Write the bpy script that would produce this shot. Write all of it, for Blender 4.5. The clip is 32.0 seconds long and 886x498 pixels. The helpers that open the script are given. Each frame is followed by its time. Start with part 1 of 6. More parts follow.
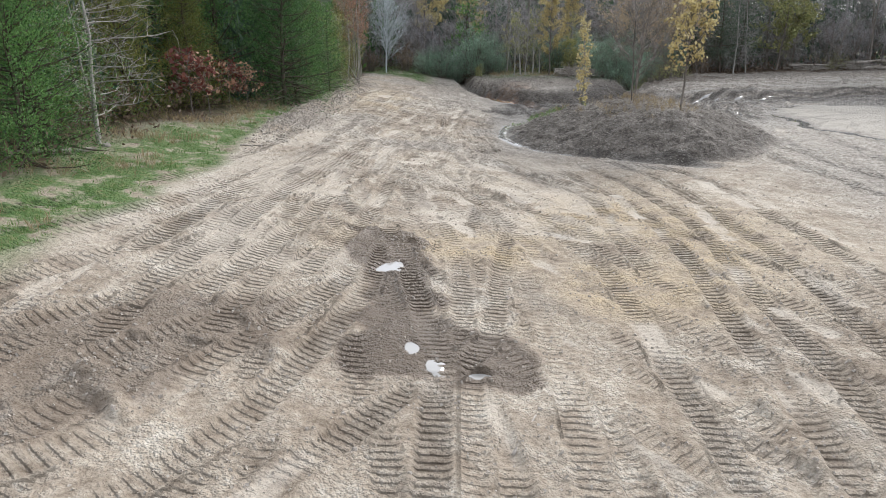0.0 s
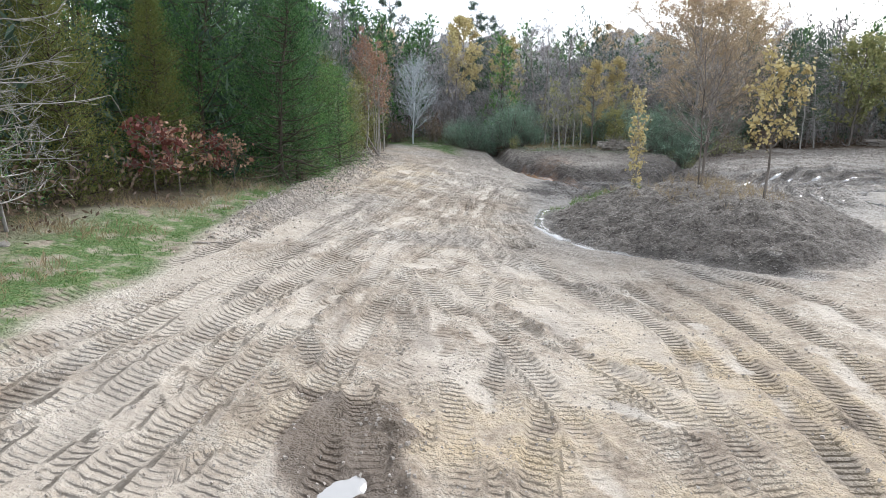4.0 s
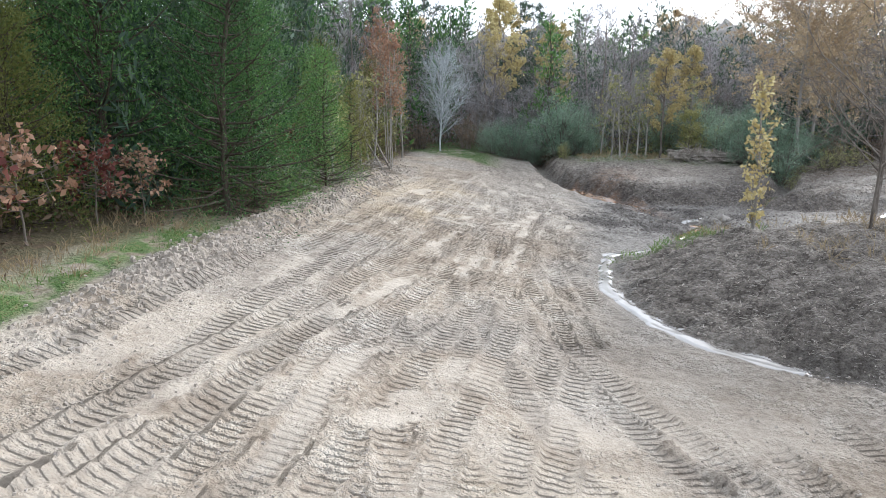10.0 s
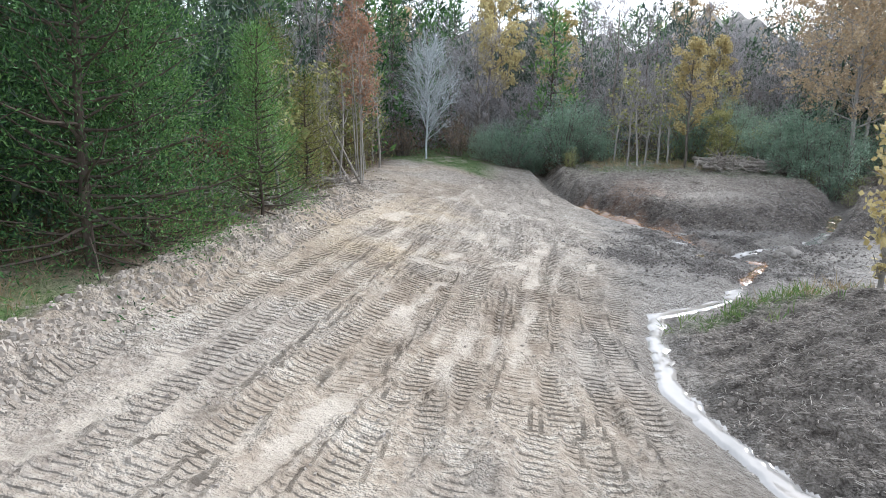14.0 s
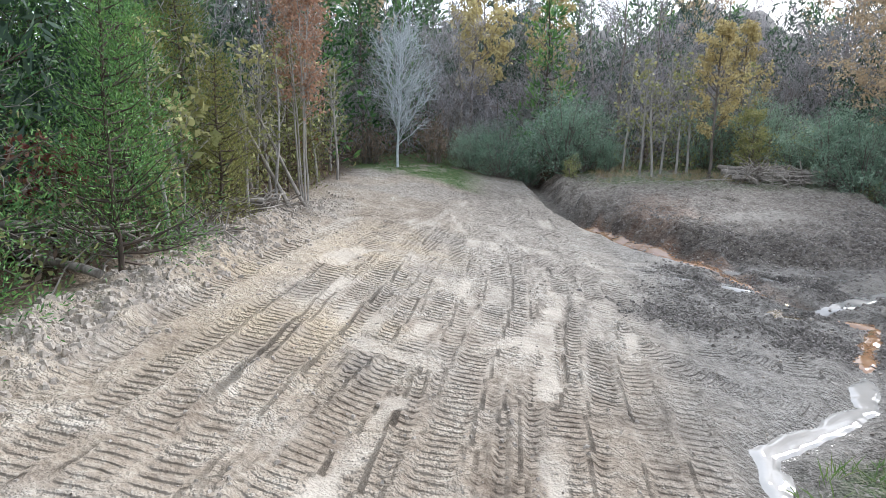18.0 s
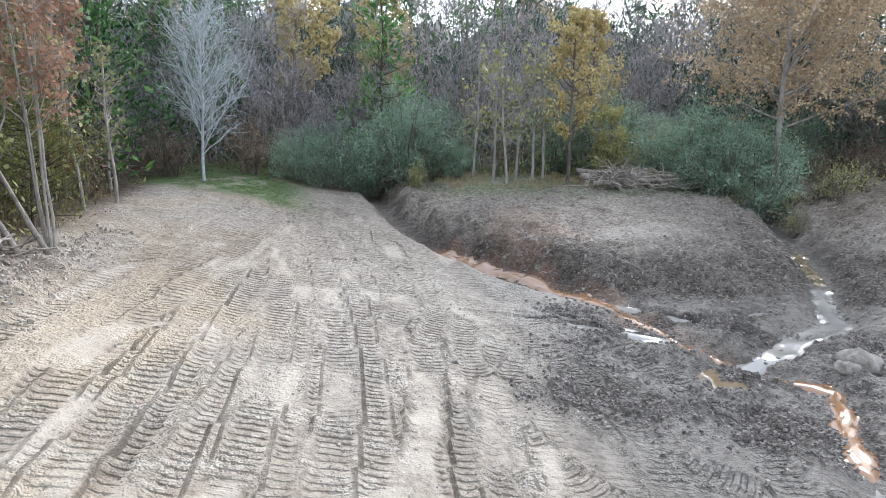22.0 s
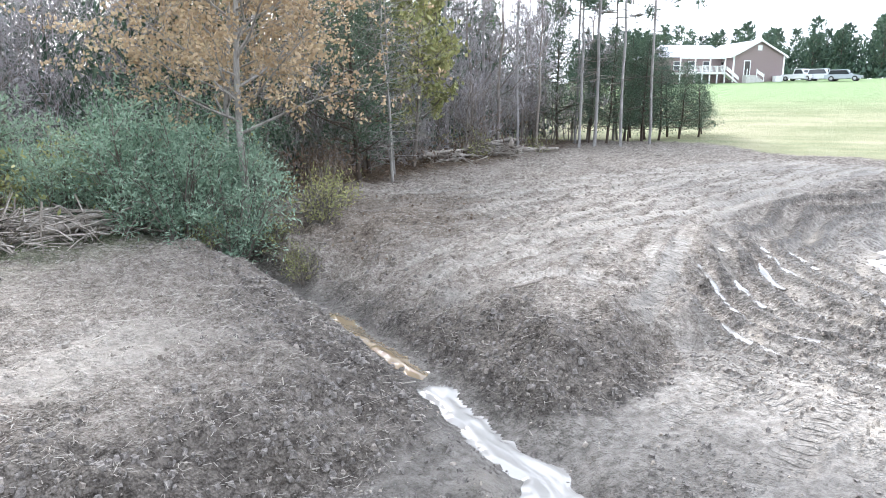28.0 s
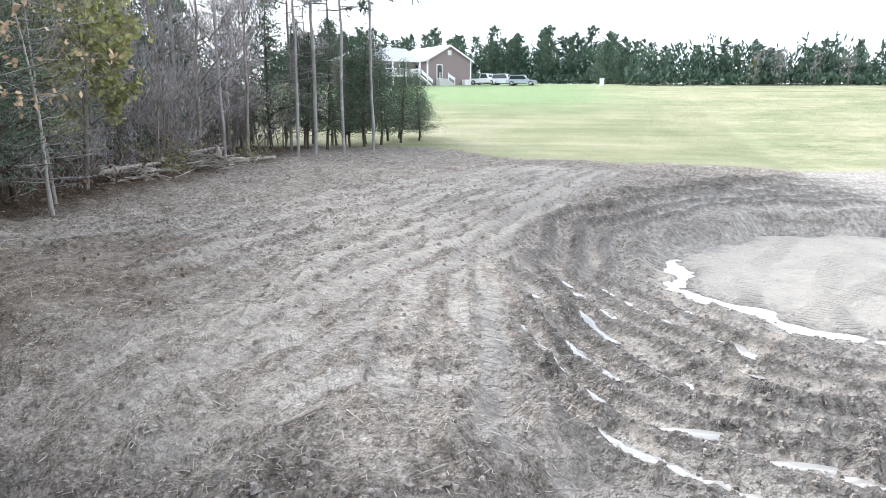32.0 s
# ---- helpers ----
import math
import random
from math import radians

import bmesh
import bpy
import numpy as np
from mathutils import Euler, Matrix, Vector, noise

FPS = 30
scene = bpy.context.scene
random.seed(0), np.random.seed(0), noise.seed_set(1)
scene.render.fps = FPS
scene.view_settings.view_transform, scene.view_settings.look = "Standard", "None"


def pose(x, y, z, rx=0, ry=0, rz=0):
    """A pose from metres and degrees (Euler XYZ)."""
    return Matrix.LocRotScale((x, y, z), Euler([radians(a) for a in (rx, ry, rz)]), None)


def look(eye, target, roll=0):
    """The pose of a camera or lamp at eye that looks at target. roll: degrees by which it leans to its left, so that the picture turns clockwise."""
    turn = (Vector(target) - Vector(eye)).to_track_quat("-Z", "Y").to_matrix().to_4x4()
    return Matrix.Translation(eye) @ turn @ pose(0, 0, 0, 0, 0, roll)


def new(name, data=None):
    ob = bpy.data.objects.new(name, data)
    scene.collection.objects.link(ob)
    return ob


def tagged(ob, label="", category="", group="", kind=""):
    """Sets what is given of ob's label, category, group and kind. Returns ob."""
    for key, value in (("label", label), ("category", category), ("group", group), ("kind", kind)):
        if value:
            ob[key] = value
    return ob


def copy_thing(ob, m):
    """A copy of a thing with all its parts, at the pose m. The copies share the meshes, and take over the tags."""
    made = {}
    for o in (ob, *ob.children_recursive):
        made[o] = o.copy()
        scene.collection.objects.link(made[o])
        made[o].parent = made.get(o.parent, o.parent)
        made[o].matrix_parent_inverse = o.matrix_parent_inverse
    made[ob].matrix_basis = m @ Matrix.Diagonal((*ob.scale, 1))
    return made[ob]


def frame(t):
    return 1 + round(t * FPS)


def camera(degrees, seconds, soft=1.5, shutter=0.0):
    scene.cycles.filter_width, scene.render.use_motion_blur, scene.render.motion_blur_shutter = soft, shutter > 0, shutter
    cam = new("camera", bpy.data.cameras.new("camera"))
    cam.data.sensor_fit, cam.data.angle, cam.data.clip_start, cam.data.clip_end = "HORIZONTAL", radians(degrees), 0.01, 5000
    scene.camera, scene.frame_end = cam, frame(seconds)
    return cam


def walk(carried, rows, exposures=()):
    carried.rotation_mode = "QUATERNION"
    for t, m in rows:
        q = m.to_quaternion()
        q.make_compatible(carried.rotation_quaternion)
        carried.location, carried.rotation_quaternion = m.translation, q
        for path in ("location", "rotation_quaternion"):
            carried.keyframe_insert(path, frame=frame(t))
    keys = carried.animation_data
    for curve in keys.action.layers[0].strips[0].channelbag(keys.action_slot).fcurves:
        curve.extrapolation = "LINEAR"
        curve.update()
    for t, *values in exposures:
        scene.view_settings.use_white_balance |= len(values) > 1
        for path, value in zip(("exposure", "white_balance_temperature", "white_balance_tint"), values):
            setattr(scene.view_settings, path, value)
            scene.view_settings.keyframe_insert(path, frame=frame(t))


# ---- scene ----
cam = camera(65.0, 32.0, soft=0.6)
METRES, EYE, TILT, LEAN, TURN = 47.6, 4.0, 0.0, 4.55, 0.0
ROWS = [
    (0.0, 0.0, 0.0, 0.0, 1.31, -17.64, -4.12),
    (0.5, 0.0009, 0.0169, -0.0002, 1.22, -17.66, -4.18),
    (1.0, 0.0018, 0.0334, -0.0003, 1.13, -17.56, -4.26),
    (1.5, 0.0026, 0.0499, 0.0001, 1.02, -16.27, -4.35),
    (2.0, 0.0035, 0.0657, -0.0002, 0.95, -12.49, -4.39),
    (2.5, 0.0046, 0.081, -0.0007, 0.88, -12.3, -4.39),
    (3.0, 0.0055, 0.0957, -0.0006, 0.8, -12.27, -4.44),
    (3.5, 0.006, 0.11, -0.0007, 1.79, -12.32, -4.5),
    (4.0, 0.0071, 0.1239, -0.0009, 4.42, -12.5, -4.55),
    (4.5, 0.0087, 0.1378, -0.0009, 5.42, -12.57, -4.57),
    (6.5, 0.011, 0.2003, -0.0023, 6.41, -12.61, -4.62),
    (7.0, 0.0109, 0.2173, -0.0027, 6.32, -12.58, -4.59),
    (7.5, 0.0105, 0.2343, -0.0029, 6.22, -12.57, -4.6),
    (8.0, 0.0092, 0.2516, -0.0033, 6.54, -12.56, -4.61),
    (8.5, 0.0093, 0.2688, -0.0036, 8.44, -12.72, -4.63),
    (9.0, 0.0083, 0.2861, -0.0043, 8.34, -12.68, -4.64),
    (9.5, 0.0073, 0.3032, -0.0049, 8.12, -12.65, -4.62),
    (10.0, 0.0061, 0.3201, -0.0055, 8.03, -12.66, -4.63),
    (10.5, 0.0048, 0.3379, -0.0056, 7.97, -12.64, -4.63),
    (11.0, 0.0032, 0.3561, -0.0056, 7.9, -12.6, -4.62),
    (11.5, 0.0017, 0.3739, -0.0058, 7.82, -12.58, -4.6),
    (12.0, 0.0003, 0.3912, -0.0063, 7.75, -12.57, -4.63),
    (12.5, -0.0011, 0.408, -0.0068, 7.67, -12.56, -4.62),
    (13.0, -0.0025, 0.4244, -0.0074, 7.61, -12.54, -4.62),
    (13.5, -0.0038, 0.4403, -0.008, 7.56, -12.53, -4.62),
    (14.0, -0.005, 0.4557, -0.0086, 7.48, -12.54, -4.62),
    (14.5, -0.0063, 0.471, -0.0092, 7.42, -12.55, -4.62),
    (16.5, -0.0121, 0.5387, -0.0124, 7.14, -12.42, -4.78),
    (17.0, -0.0134, 0.5563, -0.0127, 7.09, -12.38, -4.78),
    (17.5, -0.0142, 0.5731, -0.0131, 6.78, -12.36, -4.75),
    (18.0, -0.0152, 0.5889, -0.0137, 6.02, -12.29, -4.75),
    (18.5, -0.0162, 0.6035, -0.0142, 5.12, -12.23, -4.72),
    (19.0, -0.0172, 0.6169, -0.0141, 4.06, -12.16, -4.74),
    (19.5, -0.0179, 0.6291, -0.0137, 2.46, -12.06, -4.74),
    (20.0, -0.0185, 0.6406, -0.0133, -0.21, -11.86, -4.68),
    (20.5, -0.019, 0.6518, -0.0134, -2.69, -11.67, -4.64),
    (21.0, -0.0192, 0.6632, -0.0136, -4.23, -11.59, -4.59),
    (21.5, -0.0187, 0.676, -0.0137, -5.7, -11.51, -4.58),
    (22.0, -0.0177, 0.6907, -0.0139, -7.76, -11.35, -4.54),
    (22.5, -0.016, 0.7074, -0.014, -10.01, -11.15, -4.48),
    (23.0, -0.0134, 0.7259, -0.014, -12.39, -10.93, -4.42),
    (23.5, -0.0099, 0.7451, -0.0137, -15.45, -10.66, -4.3),
    (24.0, -0.0062, 0.7641, -0.0137, -19.52, -10.32, -4.16),
    (24.5, -0.002, 0.7818, -0.0138, -23.4, -10.06, -4.0),
    (25.0, 0.0026, 0.7984, -0.0139, -27.76, -9.77, -3.82),
    (25.5, 0.0077, 0.8142, -0.0142, -32.29, -9.46, -3.62),
    (27.5, 0.0336, 0.8684, -0.0129, -52.09, -8.46, -2.62),
    (28.0, 0.042, 0.8797, -0.0122, -57.5, -8.23, -2.26),
    (28.5, 0.0509, 0.8901, -0.0117, -62.81, -8.02, -1.91),
    (29.0, 0.0601, 0.8994, -0.0112, -67.44, -7.89, -1.61),
    (29.5, 0.0699, 0.9074, -0.0107, -70.96, -7.78, -1.38),
    (30.0, 0.0802, 0.9145, -0.0101, -74.23, -7.69, -1.19),
    (30.5, 0.0909, 0.9208, -0.0092, -74.85, -7.67, -1.24),
    (31.0, 0.1029, 0.9262, -0.0079, -75.78, -7.63, -1.25),
    (31.5, 0.1161, 0.9311, -0.0068, -77.77, -7.56, -1.13),
    (32.0, 0.1306, 0.9355, -0.0057, -81.68, -7.45, -0.82),
]
walk(cam, [(t, pose(0, 0, EYE, TILT, LEAN, TURN) @ pose(METRES * x, METRES * y, METRES * z, 90 + pitch, roll, yaw)) for t, x, y, z, yaw, pitch, roll in ROWS],
     [(0, -0.24, 6350, 10), (2, 0.0, 6200, 10), (5, -0.04, 6150, 10), (18, 0.10, 6000, 10), (22, 0.2, 5950, 10), (25, 0.56, 5900, 10), (28, 0.85, 6050, 11), (30, 0.76, 6100, 11), (32, 0.58, 6100, 10)])

# ---- light ----
world = bpy.data.worlds.new("sky_world")
scene.world = world
world.use_nodes = True
wn, wl = world.node_tree.nodes, world.node_tree.links
sky = wn.new("ShaderNodeTexSky")
sky.sky_type, sky.sun_disc = "NISHITA", False
sky.sun_elevation, sky.sun_rotation = radians(30), radians(35)
sky.air_density, sky.dust_density = 1.0, 4.0
cloud = wn.new("ShaderNodeMix")
cloud.data_type = "RGBA"
cloud.inputs["Factor"].default_value = 0.82
cloud.inputs["B"].default_value = (9.5, 10.0, 10.8, 1)
wl.new(sky.outputs["Color"], cloud.inputs["A"])
wl.new(cloud.outputs["Result"], wn["Background"].inputs["Color"])
wn["Background"].inputs["Strength"].default_value = 0.165
sun = new("sun", bpy.data.lights.new("sun", "SUN"))
sun.data.energy, sun.data.angle, sun.data.color = 3.6, radians(16), (1.0, 0.97, 0.93)
sun.matrix_world = look((0, 0, 60), (-24, -36, 60 - 28))

# ---- materials ----


def mat(name):
    m = bpy.data.materials.new(name)
    m.use_nodes = True
    return m, m.node_tree.nodes, m.node_tree.links, m.node_tree.nodes["Principled BSDF"]


def ramp(n, stops):
    r = n.new("ShaderNodeValToRGB")
    e = r.color_ramp.elements
    while len(e) < len(stops):
        e.new(0.5)
    for el, (p, c) in zip(e, stops):
        el.position, el.color = p, (*c, 1)
    return r


def noise_node(n, l, co, scale, detail=4, rough=0.6):
    t = n.new("ShaderNodeTexNoise")
    t.inputs["Scale"].default_value, t.inputs["Detail"].default_value, t.inputs["Roughness"].default_value = scale, detail, rough
    l.new(co, t.inputs["Vector"])
    return t.outputs["Fac"]


def mixc(n, l, fac, a, b):
    m = n.new("ShaderNodeMix")
    m.data_type = "RGBA"
    for key, v in (("Factor", fac), ("A", a), ("B", b)):
        if isinstance(v, (tuple, float, int)):
            m.inputs[key].default_value = (*v, 1) if isinstance(v, tuple) else v
        else:
            l.new(v, m.inputs[key])
    return m.outputs["Result"]


def calc(n, l, op, a, b=0.0):
    m = n.new("ShaderNodeMath")
    m.operation, m.use_clamp = op, False
    for i, v in enumerate((a, b)):
        if isinstance(v, (float, int)):
            m.inputs[i].default_value = v
        else:
            l.new(v, m.inputs[i])
    return m.outputs[0]


def step01(n, l, v, a, b):
    m = n.new("ShaderNodeMapRange")
    m.interpolation_type = "SMOOTHSTEP"
    m.inputs["From Min"].default_value, m.inputs["From Max"].default_value = a, b
    l.new(v, m.inputs["Value"])
    return m.outputs["Result"]


def attr(n, name):
    a = n.new("ShaderNodeAttribute")
    a.attribute_name = name
    return a.outputs["Fac"]


def simple(name, c1, c2, scale=6.0, rough=0.8, bump=0.3, metal=0.0, stretch=(1, 1, 1), vary=0.0):
    """A two-tone grained surface."""
    m, n, l, p = mat(name)
    co = n.new("ShaderNodeTexCoord").outputs["Object"]
    if stretch != (1, 1, 1):
        mp = n.new("ShaderNodeMapping")
        mp.inputs["Scale"].default_value = stretch
        l.new(co, mp.inputs["Vector"])
        co = mp.outputs["Vector"]
    f1, f2 = noise_node(n, l, co, scale, 5), noise_node(n, l, co, scale * 7, 3)
    f = calc(n, l, "ADD", calc(n, l, "MULTIPLY", f1, 0.65), calc(n, l, "MULTIPLY", f2, 0.35))
    c = mixc(n, l, step01(n, l, f, 0.35, 0.65), c1, c2)
    if vary:
        r = n.new("ShaderNodeObjectInfo").outputs["Random"]
        hs = n.new("ShaderNodeHueSaturation")
        l.new(calc(n, l, "ADD", calc(n, l, "MULTIPLY", r, vary), 1 - vary / 2), hs.inputs["Value"])
        l.new(c, hs.inputs["Color"])
        c = hs.outputs["Color"]
    l.new(c, p.inputs["Base Color"])
    p.inputs["Roughness"].default_value, p.inputs["Metallic"].default_value = rough, metal
    if bump:
        b = n.new("ShaderNodeBump")
        b.inputs["Strength"].default_value, b.inputs["Distance"].default_value = bump, 0.02
        l.new(f, b.inputs["Height"])
        l.new(b.outputs["Normal"], p.inputs["Normal"])
    return m


def leaf_mat(name, stops, rough=0.65, through_light=0.25):
    """Leaves: the colour varies leaf by leaf and tree by tree, with some light passing through."""
    m, n, l, p = mat(name)
    isl = n.new("ShaderNodeNewGeometry").outputs["Random Per Island"]
    rnd = n.new("ShaderNodeObjectInfo").outputs["Random"]
    co = n.new("ShaderNodeTexCoord").outputs["Object"]
    nz = noise_node(n, l, co, 0.9, 3)
    f = calc(n, l, "ADD", calc(n, l, "MULTIPLY", isl, 0.32), calc(n, l, "ADD", calc(n, l, "MULTIPLY", nz, 0.58), calc(n, l, "MULTIPLY", rnd, 0.22)))
    r = ramp(n, stops)
    l.new(f, r.inputs["Fac"])
    l.new(r.outputs["Color"], p.inputs["Base Color"])
    p.inputs["Roughness"].default_value = rough
    p.inputs["Specular IOR Level"].default_value = 0.25
    tr = n.new("ShaderNodeBsdfTranslucent")
    l.new(r.outputs["Color"], tr.inputs["Color"])
    mx = n.new("ShaderNodeMixShader")
    mx.inputs["Fac"].default_value = through_light
    l.new(p.outputs["BSDF"], mx.inputs[1])
    l.new(tr.outputs["BSDF"], mx.inputs[2])
    l.new(mx.outputs["Shader"], n["Material Output"].inputs["Surface"])
    return m


def ground_mat():
    m, n, l, p = mat("churned_ground")
    co = n.new("ShaderNodeTexCoord").outputs["Object"]
    big, mid, fine, grit = (noise_node(n, l, co, s, d, 0.62) for s, d in ((0.16, 5), (1.3, 6), (8.0, 6), (30.0, 4)))
    # bare clay: tan, grey-brown and pale crust
    soil = ramp(n, [(0.39, (0.165, 0.128, 0.096)), (0.46, (0.305, 0.252, 0.197)), (0.53, (0.435, 0.375, 0.305)), (0.60, (0.62, 0.56, 0.48))])
    sf = calc(n, l, "ADD", calc(n, l, "MULTIPLY", big, 0.26), calc(n, l, "ADD", calc(n, l, "MULTIPLY", mid, 0.36), calc(n, l, "ADD", calc(n, l, "MULTIPLY", fine, 0.25), calc(n, l, "MULTIPLY", grit, 0.13))))
    l.new(sf, soil.inputs["Fac"])
    ochre = mixc(n, l, calc(n, l, "MULTIPLY", attr(n, "ochre"), step01(n, l, mid, 0.3, 0.7)), soil.outputs["Color"], (0.50, 0.395, 0.265))
    grey = mixc(n, l, calc(n, l, "MULTIPLY", attr(n, "grey"), 0.8), ochre, mixc(n, l, step01(n, l, fine, 0.3, 0.7), (0.20, 0.187, 0.172), (0.50, 0.475, 0.44)))
    grey = mixc(n, l, attr(n, "pale"), grey, mixc(n, l, mid, (0.37, 0.335, 0.29), (0.53, 0.488, 0.43)))
    grey = mixc(n, l, attr(n, "smear"), grey, mixc(n, l, fine, (0.43, 0.375, 0.31), (0.60, 0.54, 0.465)))
    # chipped brush and topsoil
    chips = ramp(n, [(0.38, (0.085, 0.070, 0.057)), (0.47, (0.225, 0.195, 0.166)), (0.55, (0.36, 0.322, 0.282)), (0.64, (0.58, 0.535, 0.48))])
    cf = calc(n, l, "ADD", calc(n, l, "MULTIPLY", fine, 0.45), calc(n, l, "ADD", calc(n, l, "MULTIPLY", grit, 0.35), calc(n, l, "MULTIPLY", mid, 0.2)))
    l.new(cf, chips.inputs["Fac"])
    c = mixc(n, l, calc(n, l, "MULTIPLY", attr(n, "mulch"), calc(n, l, "SUBTRACT", 1.0, calc(n, l, "MULTIPLY", attr(n, "tread"), 0.85))), grey, chips.outputs["Color"])
    c = mixc(n, l, calc(n, l, "MULTIPLY", calc(n, l, "MULTIPLY", attr(n, "mulch"), attr(n, "tread")), 0.7), c, mixc(n, l, fine, (0.40, 0.365, 0.325), (0.62, 0.58, 0.525)))
    c = mixc(n, l, attr(n, "black"), c, mixc(n, l, step01(n, l, cf, 0.38, 0.62), (0.038, 0.032, 0.028), (0.20, 0.174, 0.15)))
    # leaf litter under the trees, darkened to put the wood's shade in its colour
    lit = ramp(n, [(0.35, (0.028, 0.021, 0.015)), (0.5, (0.085, 0.058, 0.037)), (0.66, (0.17, 0.12, 0.075))])
    l.new(cf, lit.inputs["Fac"])
    c = mixc(n, l, attr(n, "litter"), c, lit.outputs["Color"])
    # grass
    gr = ramp(n, [(0.38, (0.05, 0.09, 0.03)), (0.5, (0.10, 0.175, 0.055)), (0.62, (0.21, 0.20, 0.10))])
    l.new(cf, gr.inputs["Fac"])
    gm = calc(n, l, "MULTIPLY", attr(n, "grass"), step01(n, l, mid, 0.34, 0.52))
    c = mixc(n, l, gm, c, gr.outputs["Color"])
    mp = n.new("ShaderNodeMapping")
    mp.inputs["Scale"].default_value, mp.inputs["Rotation"].default_value = (0.55, 0.06, 1), (0, 0, radians(8))
    l.new(co, mp.inputs["Vector"])
    rows = noise_node(n, l, mp.outputs["Vector"], 1.0, 4)
    fd = ramp(n, [(0.40, (0.215, 0.24, 0.125)), (0.5, (0.30, 0.305, 0.18)), (0.60, (0.40, 0.37, 0.245))])
    ff = calc(n, l, "ADD", calc(n, l, "MULTIPLY", big, 0.5), calc(n, l, "ADD", calc(n, l, "MULTIPLY", rows, 0.25), calc(n, l, "MULTIPLY", fine, 0.25)))
    l.new(ff, fd.inputs["Fac"])
    fcol = mixc(n, l, attr(n, "lawn"), fd.outputs["Color"], mixc(n, l, mid, (0.18, 0.265, 0.115), (0.26, 0.33, 0.17)))
    c = mixc(n, l, attr(n, "field"), c, fcol)
    c = mixc(n, l, attr(n, "rust"), c, mixc(n, l, fine, (0.30, 0.13, 0.06), (0.60, 0.42, 0.31)))
    c = mixc(n, l, calc(n, l, "MULTIPLY", attr(n, "mud"), 0.75), c, mixc(n, l, fine, (0.19, 0.128, 0.088), (0.36, 0.275, 0.205)))
    wet = attr(n, "wet")
    hs = n.new("ShaderNodeHueSaturation")
    hs.inputs["Saturation"].default_value = 1.04
    l.new(calc(n, l, "SUBTRACT", 1.0, calc(n, l, "MULTIPLY", wet, 0.6)), hs.inputs["Value"])
    l.new(c, hs.inputs["Color"])
    l.new(hs.outputs["Color"], p.inputs["Base Color"])
    l.new(calc(n, l, "SUBTRACT", 0.92, calc(n, l, "MULTIPLY", wet, 0.5)), p.inputs["Roughness"])
    p.inputs["Specular IOR Level"].default_value = 0.3
    b = n.new("ShaderNodeBump")
    b.inputs["Strength"].default_value, b.inputs["Distance"].default_value = 1.0, 0.13
    tread = attr(n, "tread")
    lumps = []
    for size in (13.0, 31.0):
        vo = n.new("ShaderNodeTexVoronoi")
        vo.inputs["Scale"].default_value = size
        l.new(co, vo.inputs["Vector"])
        lumps.append(calc(n, l, "SUBTRACT", 1.0, vo.outputs["Distance"]))
    crumb = calc(n, l, "ADD", calc(n, l, "MULTIPLY", lumps[0], 0.6), calc(n, l, "MULTIPLY", lumps[1], 0.4))
    loose = calc(n, l, "MAXIMUM", attr(n, "mulch"), calc(n, l, "MAXIMUM", attr(n, "black"), step01(n, l, mid, 0.42, 0.6)))
    crumbly = calc(n, l, "MULTIPLY", calc(n, l, "ADD", 0.18, calc(n, l, "MULTIPLY", loose, 0.58)), calc(n, l, "SUBTRACT", 1.0, calc(n, l, "MULTIPLY", attr(n, "smear"), 0.8)))
    wave = calc(n, l, "SINE", calc(n, l, "MULTIPLY", attr(n, "lug_run"), 2 * math.pi / 0.15))
    bars = calc(n, l, "MULTIPLY", step01(n, l, calc(n, l, "ADD", wave, calc(n, l, "MULTIPLY", fine, 0.7)), -0.35, 0.75), calc(n, l, "MULTIPLY", tread, 0.42))
    hgt = calc(n, l, "ADD", bars, calc(n, l, "ADD", calc(n, l, "MULTIPLY", crumb, crumbly), calc(n, l, "ADD", calc(n, l, "MULTIPLY", fine, 0.38), calc(n, l, "MULTIPLY", grit, 0.2))))
    l.new(hgt, b.inputs["Height"])
    l.new(b.outputs["Normal"], p.inputs["Normal"])
    return m


def water_mat(name, c, rough=0.04):
    m, n, l, p = mat(name)
    co = n.new("ShaderNodeTexCoord").outputs["Object"]
    f = noise_node(n, l, co, 1.2, 4)
    l.new(mixc(n, l, f, tuple(v * 0.8 for v in c), tuple(v * 1.2 for v in c)), p.inputs["Base Color"])
    p.inputs["Roughness"].default_value, p.inputs["IOR"].default_value = rough, 1.33
    p.inputs["Coat Weight"].default_value, p.inputs["Coat Roughness"].default_value = 1.0, 0.03
    b = n.new("ShaderNodeBump")
    b.inputs["Strength"].default_value, b.inputs["Distance"].default_value = 0.15, 0.01
    l.new(noise_node(n, l, co, 7.0, 3), b.inputs["Height"])
    l.new(b.outputs["Normal"], p.inputs["Normal"])
    return m


GROUND = ground_mat()
WATER = water_mat("milky_runoff", (0.37, 0.355, 0.335))
WATER_RUST = water_mat("rusty_runoff", (0.30, 0.165, 0.09))
WATER_BROWN = water_mat("brown_puddle", (0.22, 0.165, 0.10))
BARK = simple("grey_bark", (0.10, 0.083, 0.068), (0.26, 0.23, 0.20), 5, 0.9, 0.6, stretch=(1, 1, 0.25), vary=0.5)
BARK_CEDAR = simple("cedar_bark", (0.045, 0.033, 0.026), (0.12, 0.092, 0.072), 6, 0.95, 0.6, stretch=(1, 1, 0.15), vary=0.4)
BARK_PALE = simple("pale_bark", (0.20, 0.185, 0.17), (0.40, 0.38, 0.35), 5, 0.85, 0.4, stretch=(1, 1, 0.3), vary=0.3)
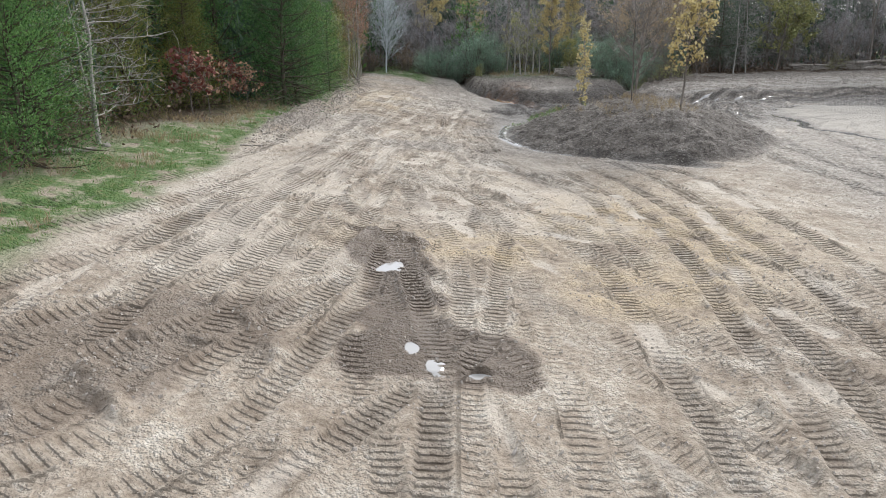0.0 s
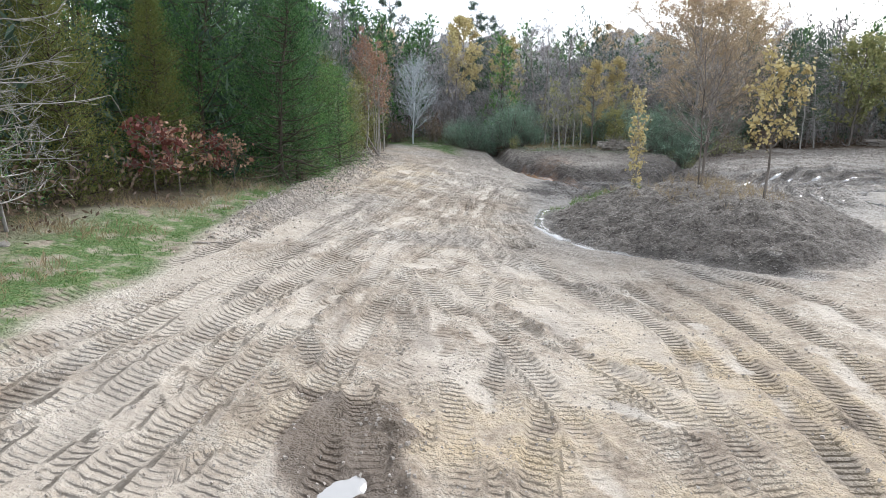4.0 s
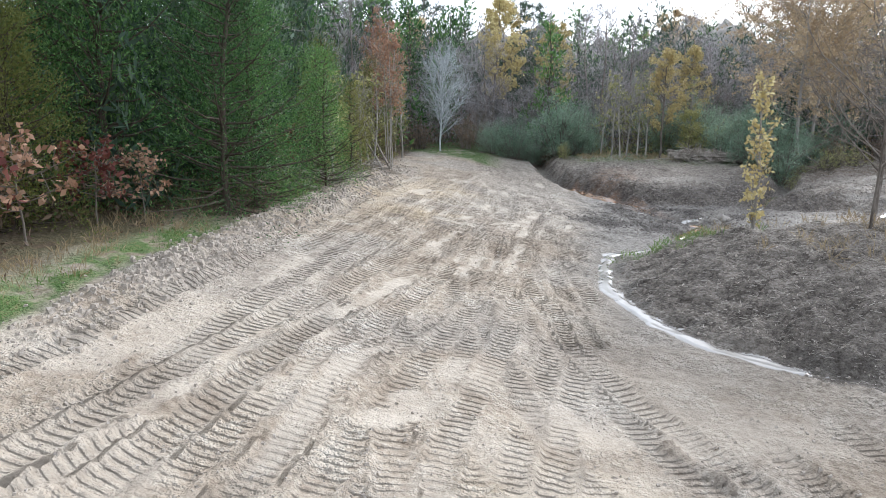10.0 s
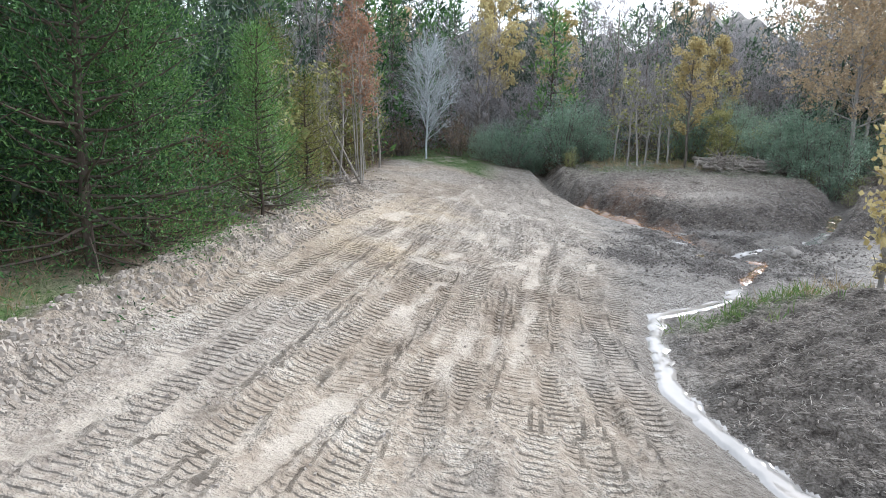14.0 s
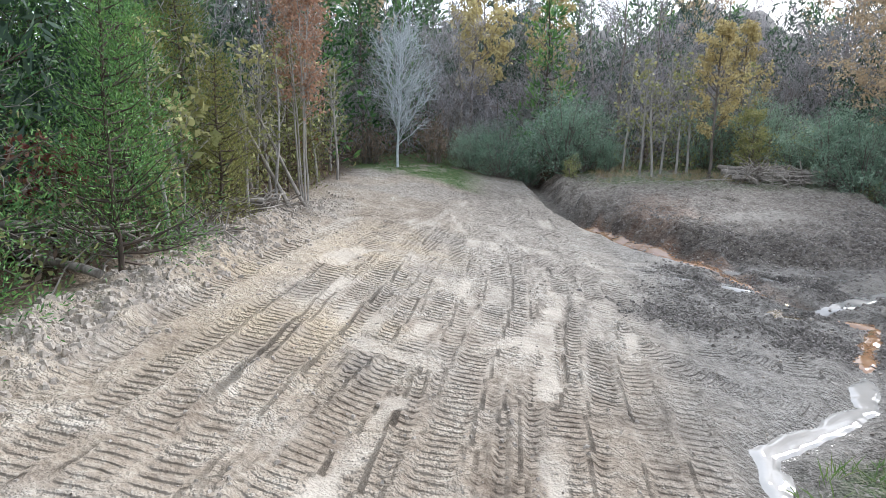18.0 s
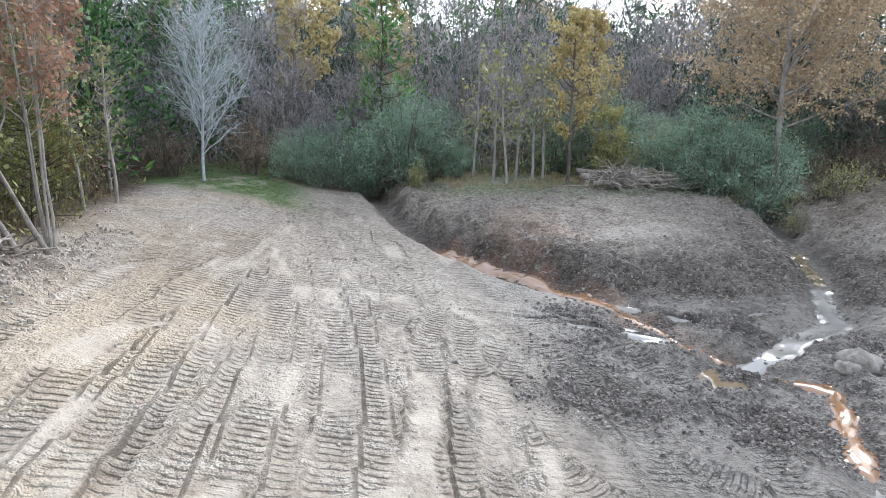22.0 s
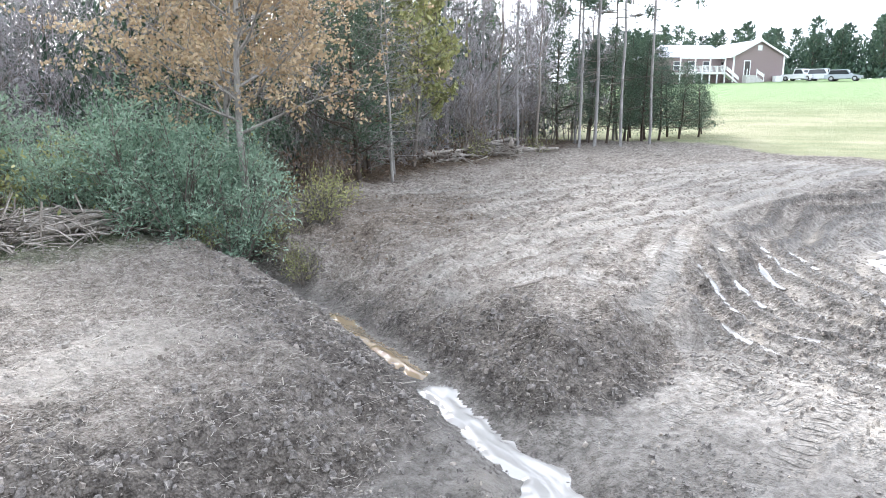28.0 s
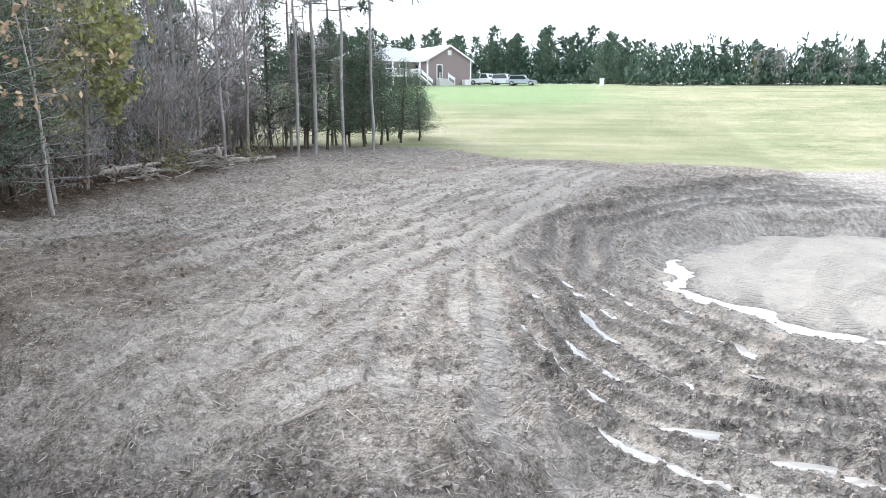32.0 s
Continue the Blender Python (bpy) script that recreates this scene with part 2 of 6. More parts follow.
BARK_BLUE = simple("lichened_bark", (0.36, 0.40, 0.415), (0.62, 0.665, 0.68), 7, 0.9, 0.4, vary=0.2)
BARK_GREY = simple("silver_bark", (0.19, 0.18, 0.172), (0.38, 0.365, 0.352), 5, 0.9, 0.4, stretch=(1, 1, 0.3), vary=0.2)
DEAD = simple("dead_wood", (0.17, 0.145, 0.12), (0.40, 0.365, 0.325), 4, 0.9, 0.5, stretch=(1, 1, 0.3), vary=0.4)
LEAF = {
    "cedar": leaf_mat("cedar_sprays", [(0.28, (0.010, 0.028, 0.011)), (0.5, (0.058, 0.145, 0.048)), (0.78, (0.19, 0.345, 0.10))], through_light=0.15),
    "olive": leaf_mat("olive_sprays", [(0.15, (0.058, 0.078, 0.026)), (0.5, (0.160, 0.184, 0.051)), (0.85, (0.264, 0.248, 0.080))]),
    # pine: lifted and bluish, with the far wood's haze put into the colour
    "pine": leaf_mat("pine_needles", [(0.2, (0.020, 0.038, 0.028)), (0.5, (0.072, 0.118, 0.082)), (0.85, (0.16, 0.215, 0.14))], through_light=0.12),
    "shrub": leaf_mat("silvery_shrub_leaves", [(0.25, (0.06, 0.105, 0.07)), (0.5, (0.21, 0.315, 0.225)), (0.8, (0.38, 0.49, 0.37))]),
    "yellow": leaf_mat("yellow_leaves", [(0.15, (0.27, 0.21, 0.09)), (0.5, (0.50, 0.41, 0.19)), (0.85, (0.70, 0.62, 0.34))]),
    "tan": leaf_mat("tan_leaves", [(0.15, (0.26, 0.185, 0.12)), (0.5, (0.49, 0.37, 0.235)), (0.85, (0.68, 0.57, 0.37))]),
    "orange": leaf_mat("orange_leaves", [(0.15, (0.16, 0.09, 0.06)), (0.5, (0.36, 0.21, 0.14)), (0.85, (0.52, 0.35, 0.24))]),
    "red": leaf_mat("dark_red_leaves", [(0.15, (0.07, 0.024, 0.022)), (0.5, (0.19, 0.066, 0.055)), (0.85, (0.40, 0.22, 0.12))]),
    "green": leaf_mat("fading_green_leaves", [(0.15, (0.11, 0.14, 0.05)), (0.5, (0.30, 0.31, 0.135)), (0.85, (0.53, 0.49, 0.22))]),
    "brown": leaf_mat("withered_leaves", [(0.2, (0.05, 0.036, 0.026)), (0.5, (0.16, 0.115, 0.085)), (0.85, (0.33, 0.25, 0.18))]),
    "grass": leaf_mat("grass_blades", [(0.15, (0.06, 0.12, 0.035)), (0.5, (0.12, 0.22, 0.065)), (0.85, (0.24, 0.28, 0.10))]),
    # twig and canopy: pale stops carry the haze of the far wood
    "twig": leaf_mat("grey_twigs", [(0.15, (0.17, 0.152, 0.158)), (0.5, (0.35, 0.325, 0.338)), (0.85, (0.54, 0.515, 0.525))], 0.9, 0.1),
    "canopy": leaf_mat("mixed_canopy_leaves", [(0.2, (0.09, 0.092, 0.09)), (0.5, (0.22, 0.218, 0.21)), (0.85, (0.40, 0.37, 0.33))], 0.9, 0.1),
    "straw": leaf_mat("dry_grass_blades", [(0.15, (0.17, 0.13, 0.075)), (0.5, (0.30, 0.23, 0.135)), (0.85, (0.43, 0.35, 0.22))]),
}

# ---- ground ----


TABLES = {}


def table(seed):
    if seed not in TABLES:
        TABLES[seed] = np.random.RandomState(seed).rand(256, 256)
    return TABLES[seed]


def vnoise(x, y, scale, seed=1):
    """Smooth value noise, -1 to 1."""
    t = table(seed)
    u, v = np.asarray(x) / scale + 1000.37 * seed, np.asarray(y) / scale + 517.1
    i, j = np.floor(u).astype(np.int32), np.floor(v).astype(np.int32)
    fu, fv = u - i, v - j
    fu, fv = fu * fu * (3 - 2 * fu), fv * fv * (3 - 2 * fv)
    i, j, k, m = i & 255, j & 255, (i + 1) & 255, (j + 1) & 255
    a, c = t[i, j], t[i, m]
    a = a + (t[k, j] - a) * fu
    c = c + (t[k, m] - c) * fu
    return 2 * (a + (c - a) * fv) - 1


def sm(v, a, b):
    """0 at a, 1 at b, smooth between."""
    s = np.clip((np.asarray(v, float) - a) / (b - a), 0, 1)
    return s * s * (3 - 2 * s)


def inside(x, y, poly):
    """Signed distance to a closed outline, positive inside."""
    best, odd = np.full(np.shape(x), 1e9), np.zeros(np.shape(x), bool)
    for (ax, ay), (bx, by) in zip(poly, poly[1:] + poly[:1]):
        dx, dy = bx - ax, by - ay
        h = np.clip(((x - ax) * dx + (y - ay) * dy) / (dx * dx + dy * dy), 0, 1)
        best = np.minimum(best, np.hypot(x - ax - h * dx, y - ay - h * dy))
        if dy:
            odd ^= ((ay > y) != (by > y)) & (x < ax + (y - ay) / dy * dx)
    return np.where(odd, best, -best)


def along(x, y, line):
    """Distance to an open line and how far along it, 0 to 1."""
    best, where = np.full(np.shape(x), 1e9), np.zeros(np.shape(x))
    for k, ((ax, ay), (bx, by)) in enumerate(zip(line, line[1:])):
        dx, dy = bx - ax, by - ay
        h = np.clip(((x - ax) * dx + (y - ay) * dy) / (dx * dx + dy * dy), 0, 1)
        d = np.hypot(x - ax - h * dx, y - ay - h * dy)
        where, best = np.where(d < best, (k + h) / (len(line) - 1), where), np.minimum(d, best)
    return best, where


PROFILE_X = (-200, -60, -30, -14, -10, -8, -5.5, -4, -2, 0, 2, 6, 8, 12, 16, 22, 28, 35, 42, 60, 90, 130, 200, 400)
PROFILE_Z = (6, 2.6, 1.6, 1.15, 0.98, 0.65, 0.38, 0.18, -0.25, -0.5, -0.74, -0.78, -0.65, -0.5, -0.3, -0.25, 0.4, 0.62, 0.75, 1.9, 4.2, 6.4, 7.5, 8)
PLATEAU = [(0.2, 61), (0.9, 55), (2.0, 51.2), (3.3, 48.6), (4.6, 47.0), (6.5, 46.3), (8.2, 46.2), (9.3, 46.9), (10.1, 48.0), (10.8, 49.3), (12.0, 51.7), (13.2, 56), (14, 90), (0, 90)]
SHELF = [(13.6, 56), (12.5, 51.5), (11.3, 49.0), (10.5, 47.4), (9.8, 46.2), (9.4, 45.2), (9.8, 44.5), (11.0, 44.2), (12.4, 43.9), (14.5, 43.4), (17.5, 43.5), (21, 43.8), (24, 43.2), (28, 40.5), (33, 35), (80, 30), (80, 120), (14.5, 120)]
MOUND = [(2.3, 31), (3.4, 29), (5.5, 26.9), (8.1, 25.0), (10.7, 25.2), (13.0, 28.3), (13.6, 32.5), (10, 35.8), (6.8, 37.0), (4.2, 37.3), (2.6, 35.4)]
RILL = [(5.5, 43.0), (6.2, 41.7), (5.4, 40.3), (4.3, 37.9), (2.4, 36.3), (2.1, 34.7), (1.96, 32.3), (2.35, 30.9), (2.73, 29.7), (3.6, 28.2), (5.4, 27.0), (6.8, 26.0), (8.8, 24.4)]
DITCH_W = [(-0.8, 64), (0.1, 60), (0.7, 56.2), (1.2, 53.7), (1.7, 52.4), (2.5, 50.7), (3.3, 49.2), (3.8, 48.2), (4.2, 47.4), (4.6, 46.3), (4.6, 45.3), (4.8, 44.6), (5.0, 43.7), (5.5, 43.0)]
DITCH_E = [(14, 60), (13.1, 54), (12.2, 51.7), (10.9, 49.1), (10.2, 47.6), (9.4, 46.4), (8.9, 45.5), (8.6, 44.8), (7.9, 44.3), (7.1, 43.9), (6.1, 43.2), (5.5, 43.0)]

POND = [(17.6, 40.4), (20.3, 42.0), (23.6, 41.5), (26, 39), (27, 34), (24, 28), (17, 28), (15.8, 33), (16.6, 38)]

FIELD_PATH = [(70, 49), (62, 38), (56, 28), (52, 20), (46, 6)]


def land(x, y):
    """Height of the ground without tracks and clods."""
    x, y = np.asarray(x, float), np.asarray(y, float)
    xs_ = x + 1.0 * (1 - sm(y, 12, 26)) * (1 - sm(x, 4, 12))
    z = sum(np.interp(xs_ + o, PROFILE_X, PROFILE_Z) for o in (-0.9, -0.45, 0, 0.45, 0.9)) / 5
    z = z - 0.45 * sm(x, 8, 13) * (1 - sm(x, 25, 34)) * (1 - sm(y, 14, 26))
    z = z + 0.55 * sm(y, 48, 64) * sm(x, -9, -4) * (1 - sm(x, 0, 6))
    lumpy = 0.30 * vnoise(x, y, 1.3, 5) + 0.16 * vnoise(x, y, 0.5, 7)
    for poly, top, foot, run in ((PLATEAU, -0.02 + 0.5 * sm(y, 48.5, 60), 0.8, 3.6), (SHELF, np.maximum(0.30 + 0.02 * (x - 12), z), 0.62, 3.4)):
        d = inside(x, y, poly) + lumpy
        s = foot * sm(d / (1 - 0.25 * sm(y, 49.5, 53)), -0.1, 1.5) + (1 - foot) * sm(d, 0.5, run)
        z = z * (1 - s) + np.maximum(top, z) * s
    d = inside(x, y, MOUND) + 0.2 * vnoise(x, y, 1.3, 6)
    z = z + (1.38 + 0.2 * vnoise(x, y, 2.2, 9)) * np.sin(np.clip(d / 4.2, 0, 1) * np.pi / 2) ** 1.2
    d, u = along(x, y, DITCH_W)
    z = z - (0.42 - 0.34 * sm(u, 0.35, 0.75)) * (1 - sm(d, 0.12, 0.75))
    d, u = along(x, y, DITCH_E)
    z = z - (0.32 - 0.2 * sm(u, 0.55, 0.9)) * (1 - sm(d, 0.15, 0.8))
    d, u = along(x, y, RILL)
    z = z - 0.13 * (1 - sm(d, 0.12, 0.55))
    berm = np.exp(-((x + 6.6 - 0.25 * vnoise(x * 0, y, 4, 8)) / 0.55) ** 2) * sm(y, 21, 27) * (1 - sm(y, 43, 48))
    return z + 0.22 * berm


def spacing(parts):
    return np.concatenate([np.arange(a, b, s) for a, b, s in parts])


XS = np.concatenate([-14 - np.geomspace(0.3, 900, 42)[::-1], spacing([(-14, -8, 0.16), (-8, -6.4, 0.1), (-6.4, 7.4, 0.069), (7.4, 26, 0.1), (26, 28, 0.15), (28, 44, 0.25)]), 44 + np.geomspace(0.3, 900, 44)])
YS = np.concatenate([4 - np.geomspace(0.1, 900, 34)[::-1], spacing([(4, 47.5, 0.046), (47.5, 62, 0.11)]), 62 + np.geomspace(0.1, 900, 40)])
GX, GY = np.meshgrid(XS, YS)
BARE_LAND = land(GX, GY)
Z = BARE_LAND.copy()

# Roughness: rolling unevenness, clods on banks and cut slopes
EDGE_E = 36.0 + 1.2 * vnoise(GX * 0, GY, 9, 11) + 5.5 * sm(GY, 45, 51)
FIELD = sm(GX - EDGE_E, -0.8, 0.8)
in_plateau, in_shelf, in_mound = inside(GX, GY, PLATEAU), inside(GX, GY, SHELF), inside(GX, GY, MOUND)
MULCH = np.clip(np.maximum.reduce([sm(in_plateau, -0.3, 0.3), sm(in_shelf, -0.2, 0.4), sm(in_mound, -0.2, 0.5)]), 0, 1)
Z += (0.05 * vnoise(GX, GY, 2.2, 12) + 0.035 * vnoise(GX, GY, 0.7, 13)) * (1 - 0.6 * FIELD)
rough = 0.30 + 0.70 * MULCH
Z += rough * (0.075 * vnoise(GX, GY, 0.40, 14) + 0.055 * vnoise(GX, GY, 0.19, 15)) * (1 - FIELD)
bank = np.maximum.reduce([sm(q, -0.2, 0.3) * (1 - sm(q, 1.6, 2.8)) for q in (in_plateau, in_shelf)] + [0.8 * sm(in_mound, -0.3, 0.4)]) * (1 - sm(GX, 14, 18))
Z += bank * (0.09 * vnoise(GX, GY, 0.55, 106) + 0.075 * vnoise(GX, GY, 0.24, 107))
Z += MULCH * (1 - FIELD) * 0.06 * np.abs(vnoise(GX + 0.6 * GY, GY - 0.6 * GX, 0.75, 18))
bermzone = np.exp(-((GX + 6.5) / 0.8) ** 2) * sm(GY, 20, 27) * (1 - sm(GY, 46, 52))
Z += bermzone * (0.17 * np.abs(vnoise(GX, GY, 0.5, 16)) + 0.08 * vnoise(GX, GY, 0.22, 17))

# Track prints of a crawler
TREAD, PRESS, RUN, SMEAR, DAMP = (np.zeros(Z.shape) for _ in range(5))


def smooth_line(pts, step=0.024):
    p = [Vector((*a, 0)) for a in pts]
    p = [p[0] * 2 - p[1]] + p + [p[-1] * 2 - p[-2]]
    out = []
    for a, b, c, d in zip(p, p[1:], p[2:], p[3:]):
        k = max(2, int((c - b).length / step))
        t = np.linspace(0, 1, k, endpoint=False)[:, None]
        a, b, c, d = (np.array(v[:2]) for v in (a, b, c, d))
        out.append(0.5 * (2 * b + (c - a) * t + (2 * a - 5 * b + 4 * c - d) * t ** 2 + (3 * b - a - 3 * c + d) * t ** 3))
    return np.concatenate(out)


PITCH = 0.15


def press(pts, width=0.42, depth=0.03, lug=0.02, style=0, seed=0, clear=0.0, soak=0.0):
    """One print of a crawler track: a bed with cross bars between two squeezed-up rims."""
    line = smooth_line(pts, 0.03)
    tan = np.gradient(line, axis=0)
    run = np.concatenate([[0], np.cumsum(np.linalg.norm(np.diff(line, axis=0), axis=1))])
    tan /= np.linalg.norm(tan, axis=1)[:, None]
    nor = np.stack([-tan[:, 1], tan[:, 0]], 1)
    half = width / 2
    v = np.arange(-half - 0.22, half + 0.22, 0.034)
    px, py = line[:, 0, None] + nor[:, 0, None] * v, line[:, 1, None] + nor[:, 1, None] * v
    ix, iy = np.clip(np.searchsorted(XS, px), 0, len(XS) - 1), np.clip(np.searchsorted(YS, py), 0, len(YS) - 1)
    gx, gy = XS[ix], YS[iy]
    dx, dy = gx - px, gy - py
    u = run[:, None] + dx * tan[:, 0, None] + dy * tan[:, 1, None]
    v = v[None] + dx * nor[:, 0, None] + dy * nor[:, 1, None]
    off = np.abs(v)
    u = u + (0.06 * v, 0.10 * off, -0.16 * v)[style] + 0.02 * vnoise(gx, gy, 0.5, 90 + seed)
    patch = vnoise(gx, gy, 1.5, 20 + seed)
    worn = np.clip(0.80 + 0.9 * patch + 0.3 * vnoise(gx, gy, 0.45, 60 + seed) - clear, 0, 1) * (1 - sm(off, half - 0.05, half + 0.02))
    cover = 1 - sm(off, half + 0.05, half + 0.17)
    ends = np.minimum(sm(run, 0, 0.5), 1 - sm(run, run[-1] - 0.5, run[-1]))[:, None]
    cover = cover * ends
    bed = -depth * (0.75 + 0.4 * vnoise(gx, gy, 2.3, 70 + seed)) * (1 - sm(off, half - 0.06, half + 0.05)) + lug * np.sin(2 * np.pi * u / PITCH) * worn
    rim = 0.042 * np.exp(-((off - half - 0.06) / 0.065) ** 2) * np.clip(0.45 + 0.9 * vnoise(u, v * 0.3, 0.9, 40 + seed) + 0.5 * vnoise(gx, gy, 0.2, 41 + seed), 0, 1.3)
    inner = sm(half - off, -0.02, 0.04) * ends
    streak = sm(-patch, 0.25, 0.75) * sm(vnoise(u, v * 6, 1.1, 80 + seed), -0.5, 0.3)
    damp = sm(vnoise(u + 31 * seed, v * 3, 3.0, 85 + seed), 0.25, 0.85)
    at_ = (iy, ix)
    PRESS[at_] = PRESS[at_] * (1 - cover) + (bed + rim) * cover
    TREAD[at_] = TREAD[at_] * (1 - cover) + worn * cover
    SMEAR[at_] = SMEAR[at_] * (1 - inner) + 0.75 * streak * inner
    DAMP[at_] = DAMP[at_] * (1 - inner) + (0.36 * damp + soak * (0.7 + 0.4 * patch)) * inner
    near = off < half + 0.07
    RUN[iy[near], ix[near]] = u[near]


def crawler(pts, gauge=1.35, **kw):
    """Both prints of one pass."""
    line = smooth_line(pts, 0.5)
    tan = np.gradient(line, axis=0)
    tan /= np.linalg.norm(tan, axis=1)[:, None]
    for s in (-gauge / 2, gauge / 2):
        press([tuple(q) for q in (line + np.stack([-tan[:, 1], tan[:, 0]], 1) * s)], **kw)


rng = random.Random(4)
PASSES = [
    [(-9, 6.5), (-6.2, 13), (-4.6, 20), (-3.4, 30), (-2.8, 42), (-2.3, 57)],
    [(-12, 8), (-7.7, 14), (-5.6, 22), (-5.1, 32), (-4.9, 42), (-3.5, 54)],
    [(10.2, 3), (6.6, 12), (3.4, 19), (0.2, 27), (-1.0, 38), (-1.2, 50)],
    [(-4.5, 2), (-3.0, 8), (-2.8, 14), (-2.6, 22), (-1.2, 32), (-0.1, 42), (0.2, 47)],
    [(0.6, 2), (0.8, 8), (0.6, 14), (-0.2, 21), (0.4, 27), (0.7, 33), (1.2, 39), (2.6, 44)],
    [(-3.2, 26), (-2.2, 34), (-1.4, 40), (-1.7, 48), (-2.8, 57)],
    [(0.9, 30), (0.3, 36), (0.9, 41), (3.2, 45.4)],
    [(2.2, 47), (1.6, 43), (2.2, 39.6), (4.6, 37.6)],
    [(0.8, 52), (1.4, 47.6), (2.8, 44.6), (3.4, 41), (3.0, 38.4)],
    [(-1.2, 30), (-0.7, 37), (-0.4, 43), (-1.2, 52)],
    [(13, 45.2), (15.4, 46.4), (18.6, 46.2), (25, 44.9), (32, 43.6)],
    [(12.2, 49), (14, 46.5), (14.5, 44.5)],
    [(23.5, 43.2), (19.8, 43.9), (17, 44), (15, 43.2), (14.2, 41), (15.4, 36)],
    [(13.2, 38), (12.9, 41), (13.4, 43.2), (15.6, 44.9), (19, 45.2)],
    [(10.5, 38), (11.2, 41.2), (12.4, 43.2), (14.2, 44.4)],
    [(24, 43), (19.5, 44.2), (16.2, 43.6), (14.6, 42), (15.2, 38), (18, 34)],
    [(23, 41.8), (18.6, 42.4), (15.4, 41.6), (12.8, 39.6), (12.6, 35)],
    [(27, 41), (22, 42.6), (17, 42.6), (13, 42.2), (10.6, 40), (10, 35), (13, 22)],
    [(9, 41.8), (14, 40.6), (20, 39.8), (26, 37)],
    [(9.5, 43.2), (13, 42.2), (17, 40.2), (22, 36)],
    [(15, 10), (13.4, 18), (12.2, 26), (14.8, 34), (20, 38)],
    [(19, 8), (16.4, 18), (15.4, 26), (17.5, 33), (23, 36)],
]
for k in range(9):
    a, b, c, d = rng.uniform(-9, 9), rng.uniform(-5.5, 3), rng.uniform(-4.8, 0.8), rng.uniform(-4.2, 0.2)
    PASSES.insert(k, [(a, 3), ((a + b) / 2 + rng.uniform(-1, 1), 10), (b, 18), (c + rng.uniform(-0.5, 0.5), 29), (c, 40), (d, 56)])
for k in range(7):
    q = k / 5 + rng.uniform(-0.06, 0.06)
    PASSES.append([(12.5 + 4 * q + rng.uniform(-1, 1), 48 + 7.6 * q), (14.6 + 3.8 * q, 47.2 + 6.2 * q), (18.5 + 3.2 * q, 46.4 + 4.9 * q), (26.2 + 2.6 * q, 44.4 + 3.1 * q), (34 + q, 42 + 2.6 * q)])
for k, line in enumerate(PASSES):
    crawler(line, style=k % 3, seed=k % 7, depth=0.015 + 0.03 * rng.random(), lug=0.016 + 0.008 * rng.random())
